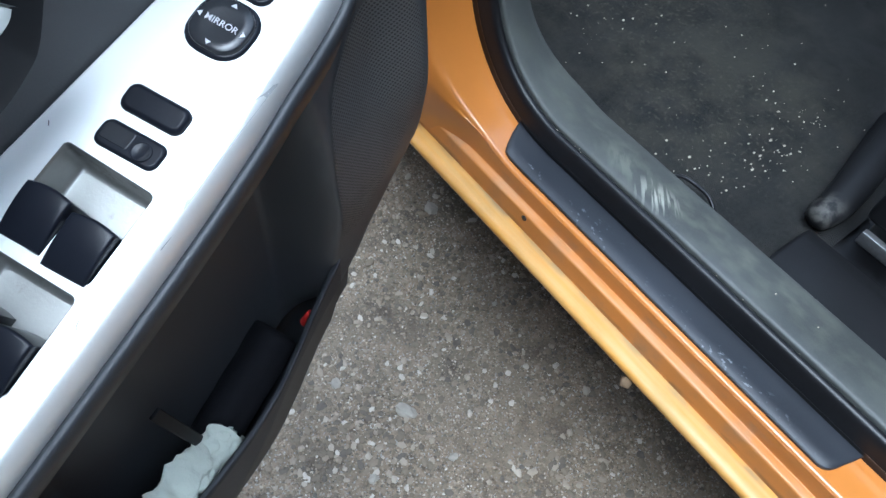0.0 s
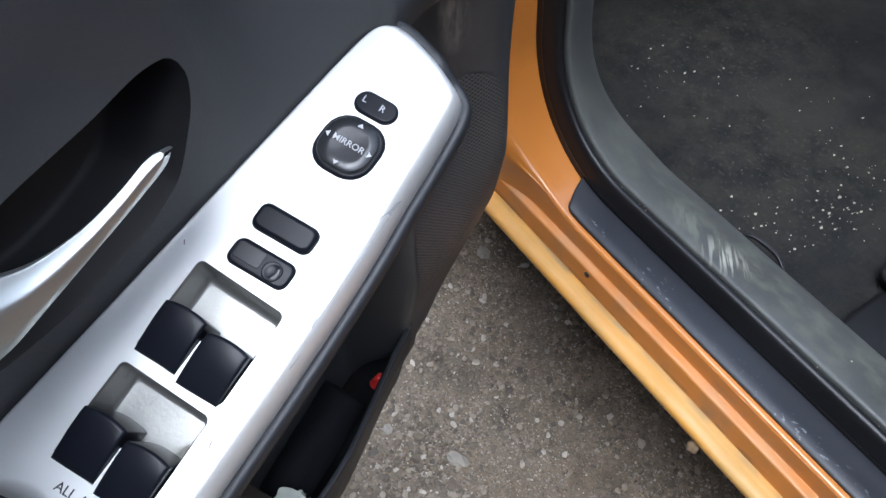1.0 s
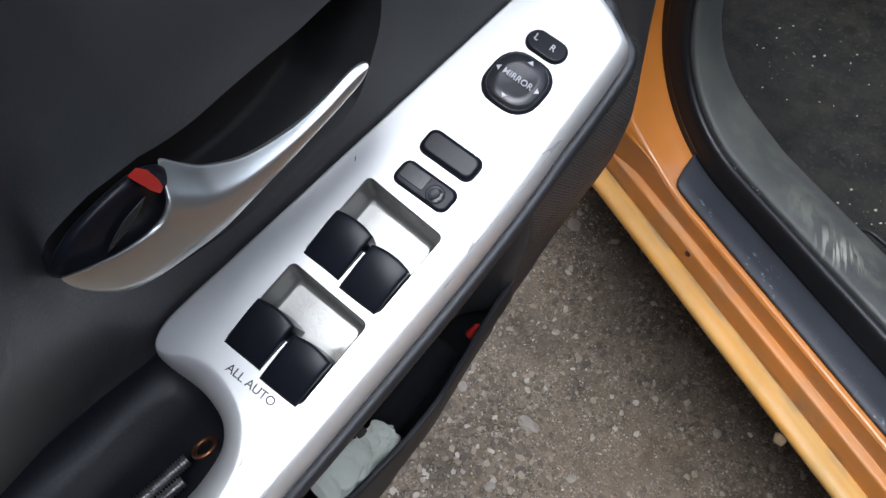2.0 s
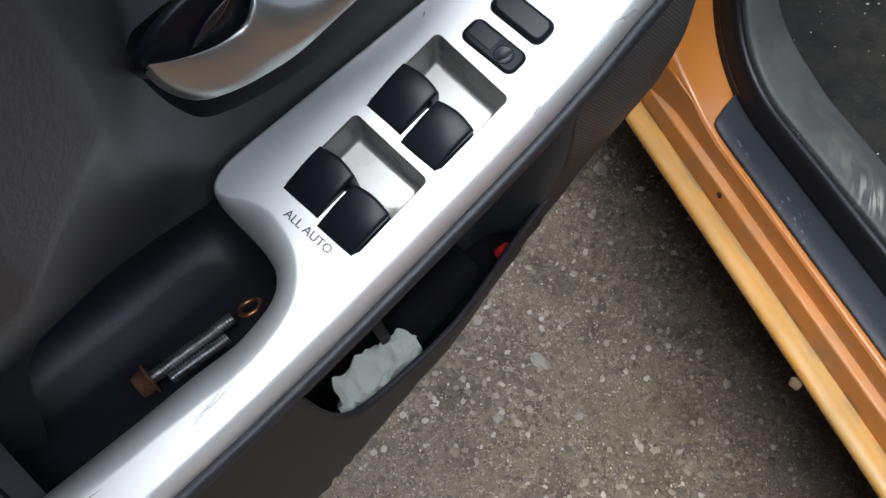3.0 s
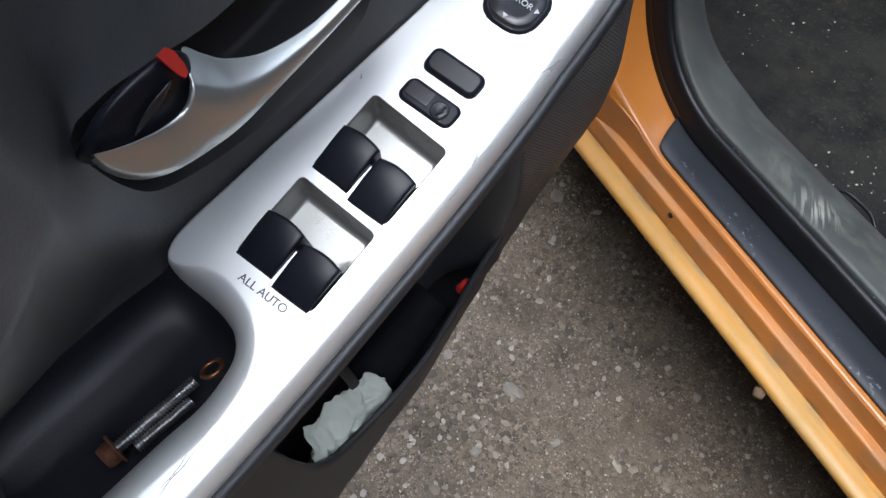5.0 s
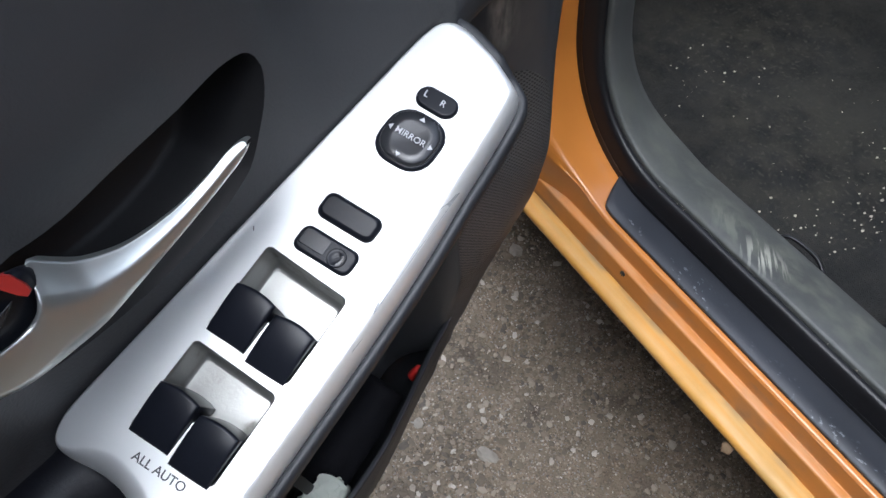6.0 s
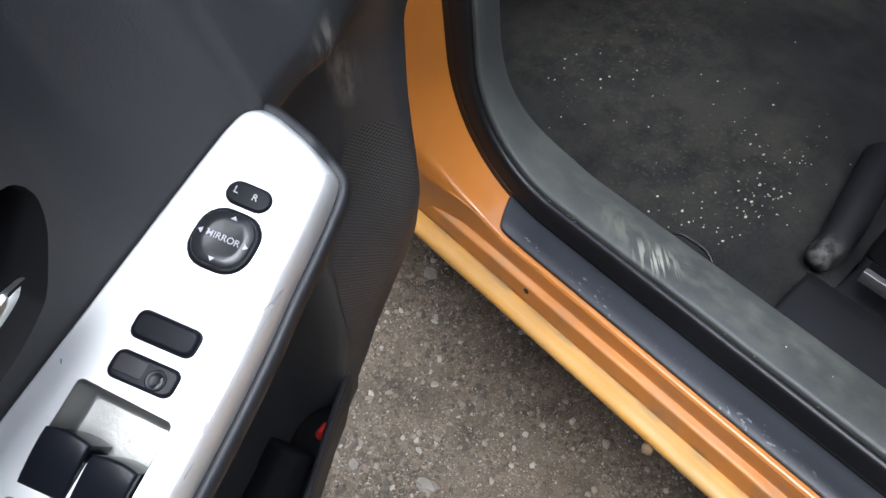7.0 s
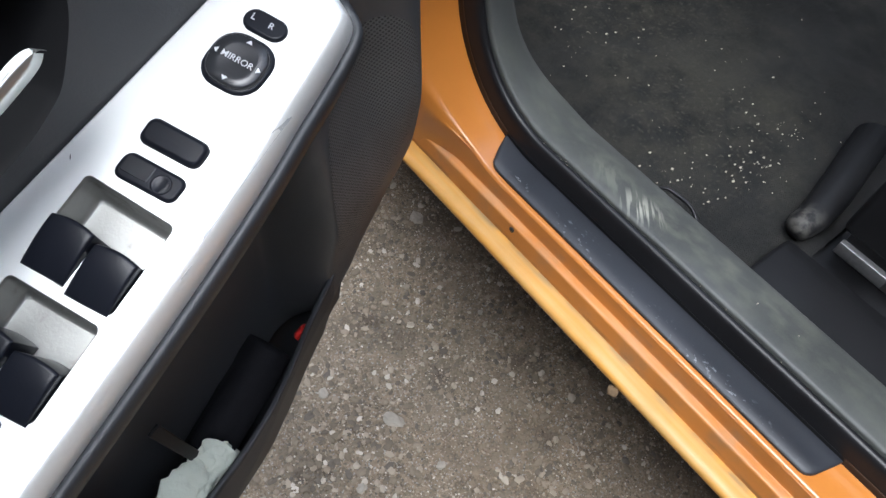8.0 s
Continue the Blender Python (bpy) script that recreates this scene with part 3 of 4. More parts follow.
def inside(poly, pts):
    """Which of the points lie inside the outline."""
    A = np.array(poly)
    B = np.roll(A, 1, 0)
    out = np.zeros(len(pts), bool)
    for (ax, ay), (bx, by) in zip(A, B):
        if ay != by:
            out ^= ((ay > pts[:, 1]) != (by > pts[:, 1])) & (pts[:, 0] < (bx - ax) * (pts[:, 1] - ay) / (by - ay) + ax)
    return out


def cut_grid(us, zs, surf, holes, keep=False):
    """A grid over u, z at height surf, with outlines cut out of it (keep: all but the outline cut away)."""
    nu, nz = len(us), len(zs)
    G = np.array([[u, z] for z in zs for u in us])
    out = np.zeros(len(G), bool)
    near = np.full(len(G), -1)
    for h, poly in enumerate(holes):
        hit = inside(poly, G)
        out |= hit
        near[hit] = h
    if keep:
        out, near = ~out, np.where(out, -1, 0)
    faces, rim = [], set()
    for j in range(nz - 1):
        for i in range(nu - 1):
            q = (j * nu + i, j * nu + i + 1, (j + 1) * nu + i + 1, (j + 1) * nu + i)
            k = [v for v in q if out[v]]
            if len(k) < 4:
                rim.update(k)
                faces.append(q)
    for v in rim:
        A = np.array(holes[near[v]])
        G[v] = A[np.argmin(((A - G[v]) ** 2).sum(1))]
    used = sorted({v for q in faces for v in q})
    at = {v: i for i, v in enumerate(used)}
    return [(G[v][0], -float(surf(*G[v])), G[v][1]) for v in used], [tuple(at[v] for v in q) for q in faces]


RECESS = spline([(0.0394, 0.8815), (0.0414, 0.8839), (0.0489, 0.8808), (0.0597, 0.8766), (0.0702, 0.8745), (0.0828, 0.8746), (0.0994, 0.8783), (0.1179, 0.8822), (0.1329, 0.8857), (0.1396, 0.8862), (0.1428, 0.8859), (0.1456, 0.8836), (0.1466, 0.8784), (0.144, 0.8707), (0.1388, 0.8624), (0.1333, 0.8549), (0.1284, 0.8511), (0.1174, 0.8451), (0.1002, 0.8388), (0.0841, 0.8356), (0.0689, 0.8345), (0.0582, 0.837), (0.052, 0.8427), (0.0462, 0.8548), (0.0418, 0.8691), (0.0401, 0.8782)], 8, True)
CAVITY = spline([(0.052, 0.806), (0.0452, 0.8048), (0.0278, 0.8045), (0.0078, 0.8021), (-0.008, 0.7975), (-0.0175, 0.790), (-0.0225, 0.779), (-0.0309, 0.7519), (-0.037, 0.730), (-0.03, 0.722), (0.0, 0.722), (0.05, 0.725), (0.056, 0.735), (0.056, 0.79)], 10, True)
us, zs = np.arange(-0.42, 0.4301, 0.0025), np.concatenate([np.arange(0.30, 0.70, 0.006), np.arange(0.70, 1.0401, 0.0025)])
BELOW = [(0.45, 0.1), (-0.45, 0.1)] + [(u, float(tuck_line(u)) - 0.05) for u in np.linspace(-0.45, 0.45, 400)]
door = obj("door", *cut_grid(us, zs, card, [RECESS, CAVITY, BELOW]), M_TRIM, car, "open door with dark grey grained plastic trim")
door.matrix_basis = DOOR


def sunk(name, outline, depth, shrink, material, label):
    c = np.mean(outline, axis=0)
    rim = [(p[0], -float(card(*p)), p[1]) for p in outline]
    rings = [rim, [(x + (c[0] - x) * 0.015, y + 0.0025, z + (c[1] - z) * 0.03) for x, y, z in rim]]
    for k in (0.5, 0.85, 1.0):
        s = 1 - shrink * k * k
        rings.append([(c[0] + (x - c[0]) * s, y + depth * (k ** 0.7), c[1] + (z - c[1]) * s) for x, y, z in rim])
    return obj(name, *loft(rings, True, (False, True)), material, door, label)


sunk("handle_recess", RECESS, 0.026, 0.18, M_RECESS, "black hollow behind the door handle")

# grip pocket behind the armrest strap
fl = spline([(0.053, -0.232), (0.01, -0.232), (-0.03, -0.230), (-0.041, -0.222), (-0.043, -0.20), (-0.041, -0.172), (-0.03, -0.162), (0.01, -0.159), (0.04, -0.164), (0.055, -0.175), (0.058, -0.20)], 6, True)
rings = [[(0.008 + (u - 0.008) * 0.8, 0.196 + (-n - 0.196) * 0.7, 0.7425) for u, n in fl], [(0.008 + (u - 0.008) * 0.94, 0.196 + (-n - 0.196) * 0.92, 0.745) for u, n in fl], [(u * 1.02, -n, 0.757) for u, n in fl], [(u * 1.03, -n, 0.80 + 0.3 * u * 0.6 - 0.012) for u, n in fl]]
M_NAVY = mat("navy_black_plastic", (0.012, 0.013, 0.019), 0.5, spread=0.2, grain=800, bump=0.25)
obj("grip_pocket", *loft(rings, True, (True, False)), M_NAVY, door, "navy-black lining of the pull grip pocket")

# door pocket: front wall with a rolled lip, and its floor
lip_u = np.concatenate([np.linspace(-0.42, 0.0, 12), np.linspace(0.01, 0.08, 18), np.linspace(0.085, 0.292, 46)])
lip_z = np.interp(lip_u, [-0.42, 0.0, 0.035, 0.045, 0.053, 0.060, 0.069, 0.078, 0.0875, 0.105, 0.12, 0.148, 0.188, 0.218, 0.234, 0.25, 0.265, 0.292], [0.70, 0.70, 0.69, 0.64, 0.597, 0.560, 0.527, 0.511, 0.503, 0.500, 0.500, 0.502, 0.515, 0.533, 0.545, 0.557, 0.568, 0.588])
def wall_n(u, z):
    return front_n(u, z) - 0.004 * sstep(0.264, 0.282, u)


rings = []
for u, z0 in zip(lip_u, lip_z):
    ring = [(u, 0.2445, z0 - 0.12), (u, -wall_n(u, z0) + 0.010, z0 - 0.09), (u, -wall_n(u, z0) + 0.0045, z0 - 0.012), (u, -wall_n(u, z0) + 0.004, z0 - 0.002), (u, -wall_n(u, z0) + 0.0022, z0), (u, -wall_n(u, z0) + 0.0005, z0 - 0.0012)]
    zb = min(tuck_line(u), z0) - 0.065
    for k in np.linspace(0.01, 1, 16):
        z = z0 + (zb - z0) * k
        ring.append((u, -float(wall_n(u, z)), z))
    ring.append((u, 0.315, zb - 0.012))
    rings.append(ring)
obj("door_pocket_wall", *loft(rings, False), M_LOWER, door, "dusty black outer wall of the door pocket")
skin = spline([(0.25, 0.27), (0.235, 0.33), (0.36, 0.315), (0.40, 0.328), (0.50, 0.335), (0.7, 0.335), (0.95, 0.32), (1.05, 0.29), (1.055, 0.22), (1.04, 0.175)][2:], 4)
obj("door_skin", *loft([[(u, p[1], p[0]) for p in skin] for u in np.linspace(-0.42, 0.42, 20)], False), M_ORANGE, door, "orange painted outer door panel")

# speaker grille
GR = spline([(0.333, 0.752), (0.318, 0.751), (0.302, 0.738), (0.286, 0.720), (0.275, 0.698), (0.268, 0.668), (0.267, 0.635), (0.270, 0.605), (0.280, 0.594), (0.297, 0.604), (0.32, 0.63), (0.342, 0.665), (0.349, 0.70), (0.346, 0.735)], 10, True)
M_GRILLE = mat("speaker_mesh", (0.090, 0.092, 0.092), 0.5, grain=900, bump=0.1, spots=(0.13, 0.13, 0.115), spot_scale=16, spot_cut=(0.56, 0.75))
nt = M_GRILLE.node_tree
wav = []
turn = nt.nodes.new("ShaderNodeMapping")
turn.inputs["Rotation"].default_value = (0, radians(45), 0)
nt.links.new([n for n in nt.nodes if n.type == "TEX_COORD"][0].outputs["Object"], turn.inputs["Vector"])
for axis, sc in (("Z", 165.0), ("X", 165.0)):
    wv = nt.nodes.new("ShaderNodeTexWave")
    wv.bands_direction, wv.inputs["Scale"].default_value = axis, sc
    nt.links.new(turn.outputs["Vector"], wv.inputs["Vector"])
    wav.append(wv.outputs["Fac"])
mx = nt.nodes.new("ShaderNodeMath")
mx.operation = "MULTIPLY"
nt.links.new(wav[0], mx.inputs[0])
nt.links.new(wav[1], mx.inputs[1])
bp = [n for n in nt.nodes if n.type == "BUMP"][0]
b2 = nt.nodes.new("ShaderNodeBump")
b2.inputs["Strength"].default_value, b2.inputs["Distance"].default_value, b2.invert = 0.45, 0.0010, True
nt.links.new(mx.outputs[0], b2.inputs["Height"])
nt.links.new(bp.outputs[0], b2.inputs["Normal"])
nt.links.new(b2.outputs[0], nt.nodes["Principled BSDF"].inputs["Normal"])
hole_mix = nt.nodes.new("ShaderNodeMix")
hole_mix.data_type = "RGBA"
hole_ramp = nt.nodes.new("ShaderNodeMapRange")
hole_ramp.inputs[1].default_value, hole_ramp.inputs[2].default_value, hole_ramp.inputs[4].default_value = 0.15, 0.45, 0.9
nt.links.new(mx.outputs[0], hole_ramp.inputs[0])
nt.links.new(hole_ramp.outputs[0], hole_mix.inputs[0])
nt.links.new(nt.nodes["Principled BSDF"].inputs["Base Color"].links[0].from_socket, hole_mix.inputs[6])
hole_mix.inputs[7].default_value = (0.008, 0.008, 0.008, 1)
nt.links.new(hole_mix.outputs[2], nt.nodes["Principled BSDF"].inputs["Base Color"])
obj("speaker_grille", *cut_grid(np.arange(0.24, 0.36, 0.004), np.arange(0.584, 0.765, 0.004), lambda u, z: card(u, z) + 0.0007, [GR], True), M_GRILLE, door, "black speaker grille with fine mesh, dusty")

# silver switch panel: a plane that rises to the hinge and towards the door
PA, PB, PC = 0.3266, -0.2271, 0.7549
PN = Vector((1, 0, PA)).cross(Vector((0, 1, -PB))).normalized()


def P(u, n, h=0.0):
    """A point over the switch panel, in door space."""
    return Vector((u, -n, PA * u + PB * n + PC)) + PN * h


NO = len(outline)


def outward():
    c = [np.array(p) for p in outline]
    area = sum(c[i - 1][0] * c[i][1] - c[i][0] * c[i - 1][1] for i in range(NO))
    out = []
    for i in range(NO):
        d = c[(i + 1) % NO] - c[i - 1]
        out.append(np.array((d[1], -d[0])) / max(np.hypot(*d), 1e-9) * (1 if area > 0 else -1))
    return c, out


OC, ON = outward()


def roll_radius(i):
    u, n = outline[i]
    right = sstep(-0.1665, -0.158, n)
    tip = sstep(0.203, 0.208, u) * sstep(-0.186, -0.180, n)
    arm = sstep(0.0565, 0.047, u) * (1 - right) * sstep(-0.2015, -0.184, n)
    return 0.0010 + max(0.0034 * right, 0.0020 * tip, 0.0108 * arm)


RR = [roll_radius(i) for i in range(NO)]
for _ in range(7):
    RR = [(RR[i - 1] + RR[i] + RR[(i + 1) % NO]) / 3 for i in range(NO)]
WELLS = [((0.0950, -0.1852), (0.0967, -0.1566), (0.1250, -0.1569), (0.1231, -0.1855)), ((0.0631, -0.1850), (0.0652, -0.1563), (0.0934, -0.1568), (0.0911, -0.1853))]


def well_ring(w, front=0.0, side=0.0, rear=0.0, r=0.0018, seg=4):
    w = [np.array(p) for p in w]
    cu = (w[0][0] + w[2][0]) / 2
    cn = (w[0][1] + w[1][1]) / 2
    w = [p + np.array((-front if p[0] > cu else rear, -side if p[1] > cn else side)) for p in w]
    out = []
    for k in range(4):
        p = w[k]
        a, b = w[k - 1] - p, w[(k + 1) % 4] - p
        a, b = a / np.hypot(*a), b / np.hypot(*b)
        o = p + (a + b) * r
        for j in range(seg + 1):
            t = j / seg
            d = -(b * (1 - t) + a * t)
            out.append(tuple(o + d / np.hypot(*d) * r))
    return out


DROP = [1.25 + 0.85 * float(sstep(-0.1665, -0.158, p[1])) + 1.35 * float(sstep(0.0565, 0.047, p[0]) * sstep(-0.1600, -0.1665, p[1])) for p in outline]


def build_panel():
    rings = []
    for k in (0.0, 0.03, 0.08, 0.16, 0.28, 0.42, 0.56, 0.70, 0.82, 0.92, 0.98, 1.0):
        fall = 1 - (1 - k ** 1.9) ** (1 / 1.9)
        rings.append([P(*(OC[i] - ON[i] * RR[i] * (1 - k)), -RR[i] * DROP[i] * fall) for i in range(NO)])
    rings.append([P(*OC[i], -RR[i] * DROP[i] - 0.008) for i in range(NO)])
    v, f = loft(rings)
    bm = bmesh.new()
    bv = [bm.verts.new(p) for p in v]
    for q in f:
        bm.faces.new([bv[i] for i in q]).smooth = True
    edges = [bm.edges.get((bv[i], bv[(i + 1) % NO])) for i in range(NO)]
    for w in WELLS:
        ws = [bm.verts.new(P(*p)) for p in well_ring(w)]
        edges += [bm.edges.new((ws[i], ws[(i + 1) % len(ws)])) for i in range(len(ws))]
    res = bmesh.ops.triangle_fill(bm, use_beauty=True, use_dissolve=False, edges=edges)
    for g in res["geom"]:
        if isinstance(g, bmesh.types.BMFace):
            g.smooth = False
    bmesh.ops.recalc_face_normals(bm, faces=bm.faces)
    me = bpy.data.meshes.new("switch_panel")
    bm.to_mesh(me)
    bm.free()
    me.materials.append(M_SILVER)
    ob = new("switch_panel", me)
    ob.parent = door
    return tagged(ob, "silver painted switch panel running into the armrest strap")


build_panel()
# black surround under the panel's edge, and the armrest body below it
side = [i for i in range(NO) if outline[i][1] > -0.172 + 0.35 * max(0, -0.05 - outline[i][0]) or (outline[i][0] > 0.207 and outline[i][1] > -0.186)]
order = sorted(side, key=lambda i: (i - 8 * 5) % NO)
order = [i for i in order if not (outline[i][0] < 0.045 and outline[i][1] < -0.1585)]
rings = []
for i in order:
    c, o = OC[i], ON[i]
    front = sstep(0.19, 0.207, c[0])
    h = -RR[i] * DROP[i] - 0.0008 + 0.0018 * front
    dn = 0.030 - 0.020 * front
    reach = 0.22 + 0.78 * sstep(0.055, 0.075, c[0])
    rings.append([P(*(c - o * 0.003), h - 0.001), P(*(c + o * 0.0006), h - 0.0006), P(*(c + o * 0.0018), h), P(*(c + o * 0.0032), h - 0.0012), P(*(c + o * 0.0038), h - 0.005), P(*(c + o * 0.0025), h - dn * 0.5), P(*(c - o * 0.006), h - dn * 0.85), P(*(c - o * (0.03 - 0.02 * front) * reach), h - dn * 1.3), P(*(c - o * (0.07 - 0.05 * front) * reach), h - dn * 1.8)])
obj("armrest_body", *loft(rings, False), M_LOWER, door, "black plastic armrest body under the silver panel")
# rear end of the grip
rb = []
for u in (-0.042, -0.046, -0.055, -0.09, -0.2):
    top = 0.001 if u < -0.05 else (-0.004 if u < -0.044 else -0.012)
    rb.append([P(u, -0.215, top), P(u, -0.19, top), P(u, -0.165, top - 0.004), P(u, -0.16, -0.05)])
obj("armrest_rear", *loft(rb, False), M_TRIM, door, "dark grey rear end of the grip")


def Q(u, n, x, y, h=0.0):
    """A point of a control on the panel: x across, y along, from its centre; the controls stand a little askew."""
    return P(u + y + 0.12 * x, n + x, h)


def panel_pose(u, n, h=0.0):
    ax = (Q(u, n, 0.01, 0) - Q(u, n, 0, 0)).normalized()
    return Matrix.Translation(P(u, n, h)) @ Matrix((ax, PN.cross(ax), PN)).transposed().to_4x4()


def button(name, u, n, lu, ln, high, r, bev, material, label, dome=0.0, tip=0.0, base_h=-0.004):
    base = rounded(ln, lu, r)
    rings = []
    for off, h in ((0.0, base_h), (0.0, high - bev), (bev * 0.3, high - bev * 0.3), (bev, high)):
        rings.append([Q(u, n, x * (1 - 2 * off / ln), y * (1 - 2 * off / lu), h + (tip * y / lu if h > 0 else 0)) for x, y in base])
    for s in (0.7, 0.35):
        rings.append([Q(u, n, x * (1 - 2 * bev / ln) * s, y * (1 - 2 * bev / lu) * s, high + dome * (1 - s * s) + tip * y * s / lu) for x, y in base])
    rings.append([Q(u, n, x * 0.02, y * 0.02, high + dome) for x, y in base])
    nb = len(base)
    return obj(name, *loft(rings, True, (False, True)), material, door, label, flat=(lambda i: i >= 3 * nb) if not dome else None)


def lettering(name, body, width, m, material, label=""):
    cu = bpy.data.curves.new(name, "FONT")
    cu.body, cu.size, cu.align_x, cu.align_y, cu.extrude, cu.offset = body, 1.0, "CENTER", "CENTER", 0.01, 0.004
    tmp = new(name, cu)
    me = bpy.data.meshes.new_from_object(tmp.evaluated_get(bpy.context.evaluated_depsgraph_get()))
    bpy.data.objects.remove(tmp)
    xs = [v.co.x for v in me.vertices]
    k = width / (max(xs) - min(xs))
    for v in me.vertices:
        v.co = Vector((v.co.x * k, v.co.y * k, v.co.z * 0.008))
    me.materials.clear()
    me.materials.append(material)
    ob = new(name, me)
    ob.parent = door
    ob.matrix_basis = m
    return tagged(ob, label)


button("mirror_knob", 0.1726, -0.1708, 0.0187, 0.0190, 0.0012, 0.0072, 0.0010, M_SWITCH, "round-cornered black mirror adjusting knob")
cap = rounded(0.0164, 0.0160, 0.0062, 6)
M_CAP = mat("dark_grey_gloss_plastic", (0.020, 0.021, 0.024), 0.26, spread=0.15, grain=700, bump=0.05)
cr = [[Q(0.1726, -0.1708, x * s, y * s, h) for x, y in cap] for s, h in ((1.03, 0.001), (1.0, 0.0022), (0.95, 0.0027), (0.6, 0.0024), (0.05, 0.0022))]
obj("knob_face", *loft(cr, True, (False, True)), M_CAP, door, "dark grey dished knob face")
lettering("lettering", "MIRROR", 0.0104, panel_pose(0.1726, -0.1708, 0.0028), M_WHITE, "white word on the mirror knob")
for du, dn, a in ((0.0064, 0.0, 0), (-0.0064, 0.0, 180), (0.0, 0.0069, -90), (0.0, -0.0069, 90)):
    tr = [(-0.0010, -0.0005), (0.0010, -0.0005), (0.0, 0.0008)]
    ob = obj("arrow_mark", *loft([[(x, y, 0.0) for x, y in tr], [(x, y, 0.0001) for x, y in tr]], True, (True, True)), M_WHITE, door, smooth=False)
    ob.matrix_basis = panel_pose(0.1726 + du + 0.12 * dn, -0.1708 + dn, 0.0027) @ pose(0, 0, 0, 0, 0, a)
button("mirror_selector", 0.1868, -0.1712, 0.0073, 0.0138, 0.0015, 0.0036, 0.0008, M_SWITCH, "small black left-right mirror selector")
lettering("lettering", "L", 0.0013, panel_pose(0.1866, -0.1752, 0.0017), M_WHITE, "white letter on the selector")
lettering("lettering", "R", 0.0016, panel_pose(0.1871, -0.1692, 0.0017), M_WHITE, "white letter on the selector")
button("lock_switch", 0.1432, -0.1710, 0.0082, 0.0190, 0.0024, 0.0026, 0.0014, M_SWITCH, "black door lock rocker switch", tip=0.0008)
lock = button("window_lock_switch", 0.1318, -0.1708, 0.0082, 0.0192, 0.0012, 0.0026, 0.0010, M_SWITCH, "black window lock push switch with a round dished end")
M_SWFACE = mat("grey_black_gloss", (0.018, 0.019, 0.022), 0.22, spread=0.2, grain=700, bump=0.05)
face = rounded(0.0086, 0.0050, 0.0007, 3)
obj("switch_face", *loft([[Q(0.1318, -0.1748, x * s, y * s, hh_) for x, y in face] for s, hh_ in ((1.0, 0.0011), (1.0, 0.00135), (0.94, 0.00145))], True, (False, True)), M_SWFACE, lock, "grey flat half of the switch", smooth=False)
dish = [[Q(0.1318, -0.1668, r_ * math.cos(a_), r_ * math.sin(a_), hh_) for a_ in np.linspace(0, 2 * math.pi, 20, endpoint=False)] for r_, hh_ in ((0.0029, 0.0011), (0.0028, 0.0015), (0.0025, 0.0016), (0.0019, 0.0013), (0.0008, 0.00122), (0.0001, 0.0012))]
obj("push_dish", *loft(dish, True, (False, True)), M_SWITCH, lock, "round dished push area")
# pale crescent: the dish's light reflection, painted as a thin raised patch
glint = [(0.0006, -0.0021), (0.0018, -0.0016), (0.0022, 0.0), (0.0016, 0.0015), (0.0011, 0.0012), (0.0015, 0.0), (0.0010, -0.0012)]
obj("dish_glint", *loft([[Q(0.1318, -0.1668, x, y, 0.00145) for x, y in glint], [Q(0.1318, -0.1668, x, y, 0.00165) for x, y in glint]], True, (False, True)), M_SWFACE, lock, smooth=False)
lettering("lettering", "ALL AUTO", 0.0172, panel_pose(0.0600, -0.1705, 0.0003), M_INK, "grey words printed on the silver panel")

def window_switch(u, n, lu=0.0160, ln=0.0131, r=0.0009):
    """A rocker whose top swells towards a bowed front edge."""
    ea = [0, 0.02, 0.05, 0.09, 0.14]
    ga = np.array([e - 1 for e in ea] + list(np.linspace(-0.7, 0.7, 9)) + [1 - e for e in ea[::-1]])
    m = len(ga)

    def at(a, b, h=None):
        x, y = a * ln / 2, b * lu / 2
        edge = min((1 - abs(a)) * ln / 2, (1 - abs(b)) * lu / 2)
        k = max(0.0, 1 - edge / r)
        along_ = (b + 1) / 2
        top = 0.0004 + 0.0036 * math.sin(along_ * math.pi * 0.56) + 0.0004 * (1 - a * a) - r * (1 - math.sqrt(max(0.0, 1 - k * k)))
        return Q(u, n, x, y - 0.0010 * a * a * sstep(0.3, 1.0, b), top if h is None else h)

    verts = [at(a, b) for b in ga for a in ga]
    faces = [(j * m + i, j * m + i + 1, (j + 1) * m + i + 1, (j + 1) * m + i) for j in range(m - 1) for i in range(m - 1)]
    rim = [i for i in range(m)] + [j * m + m - 1 for j in range(1, m)] + [(m - 1) * m + i for i in range(m - 2, -1, -1)] + [j * m for j in range(m - 2, 0, -1)]
    first = len(verts)
    for i in rim:
        verts.append(at(ga[i % m] * 0.96, ga[i // m] * 0.94, -0.0130))
    faces += [(rim[i], rim[(i + 1) % len(rim)], first + (i + 1) % len(rim), first + i) for i in range(len(rim))]
    return obj("window_switch", verts, faces, M_SWITCH, door, "black window switch with a bowed front edge")


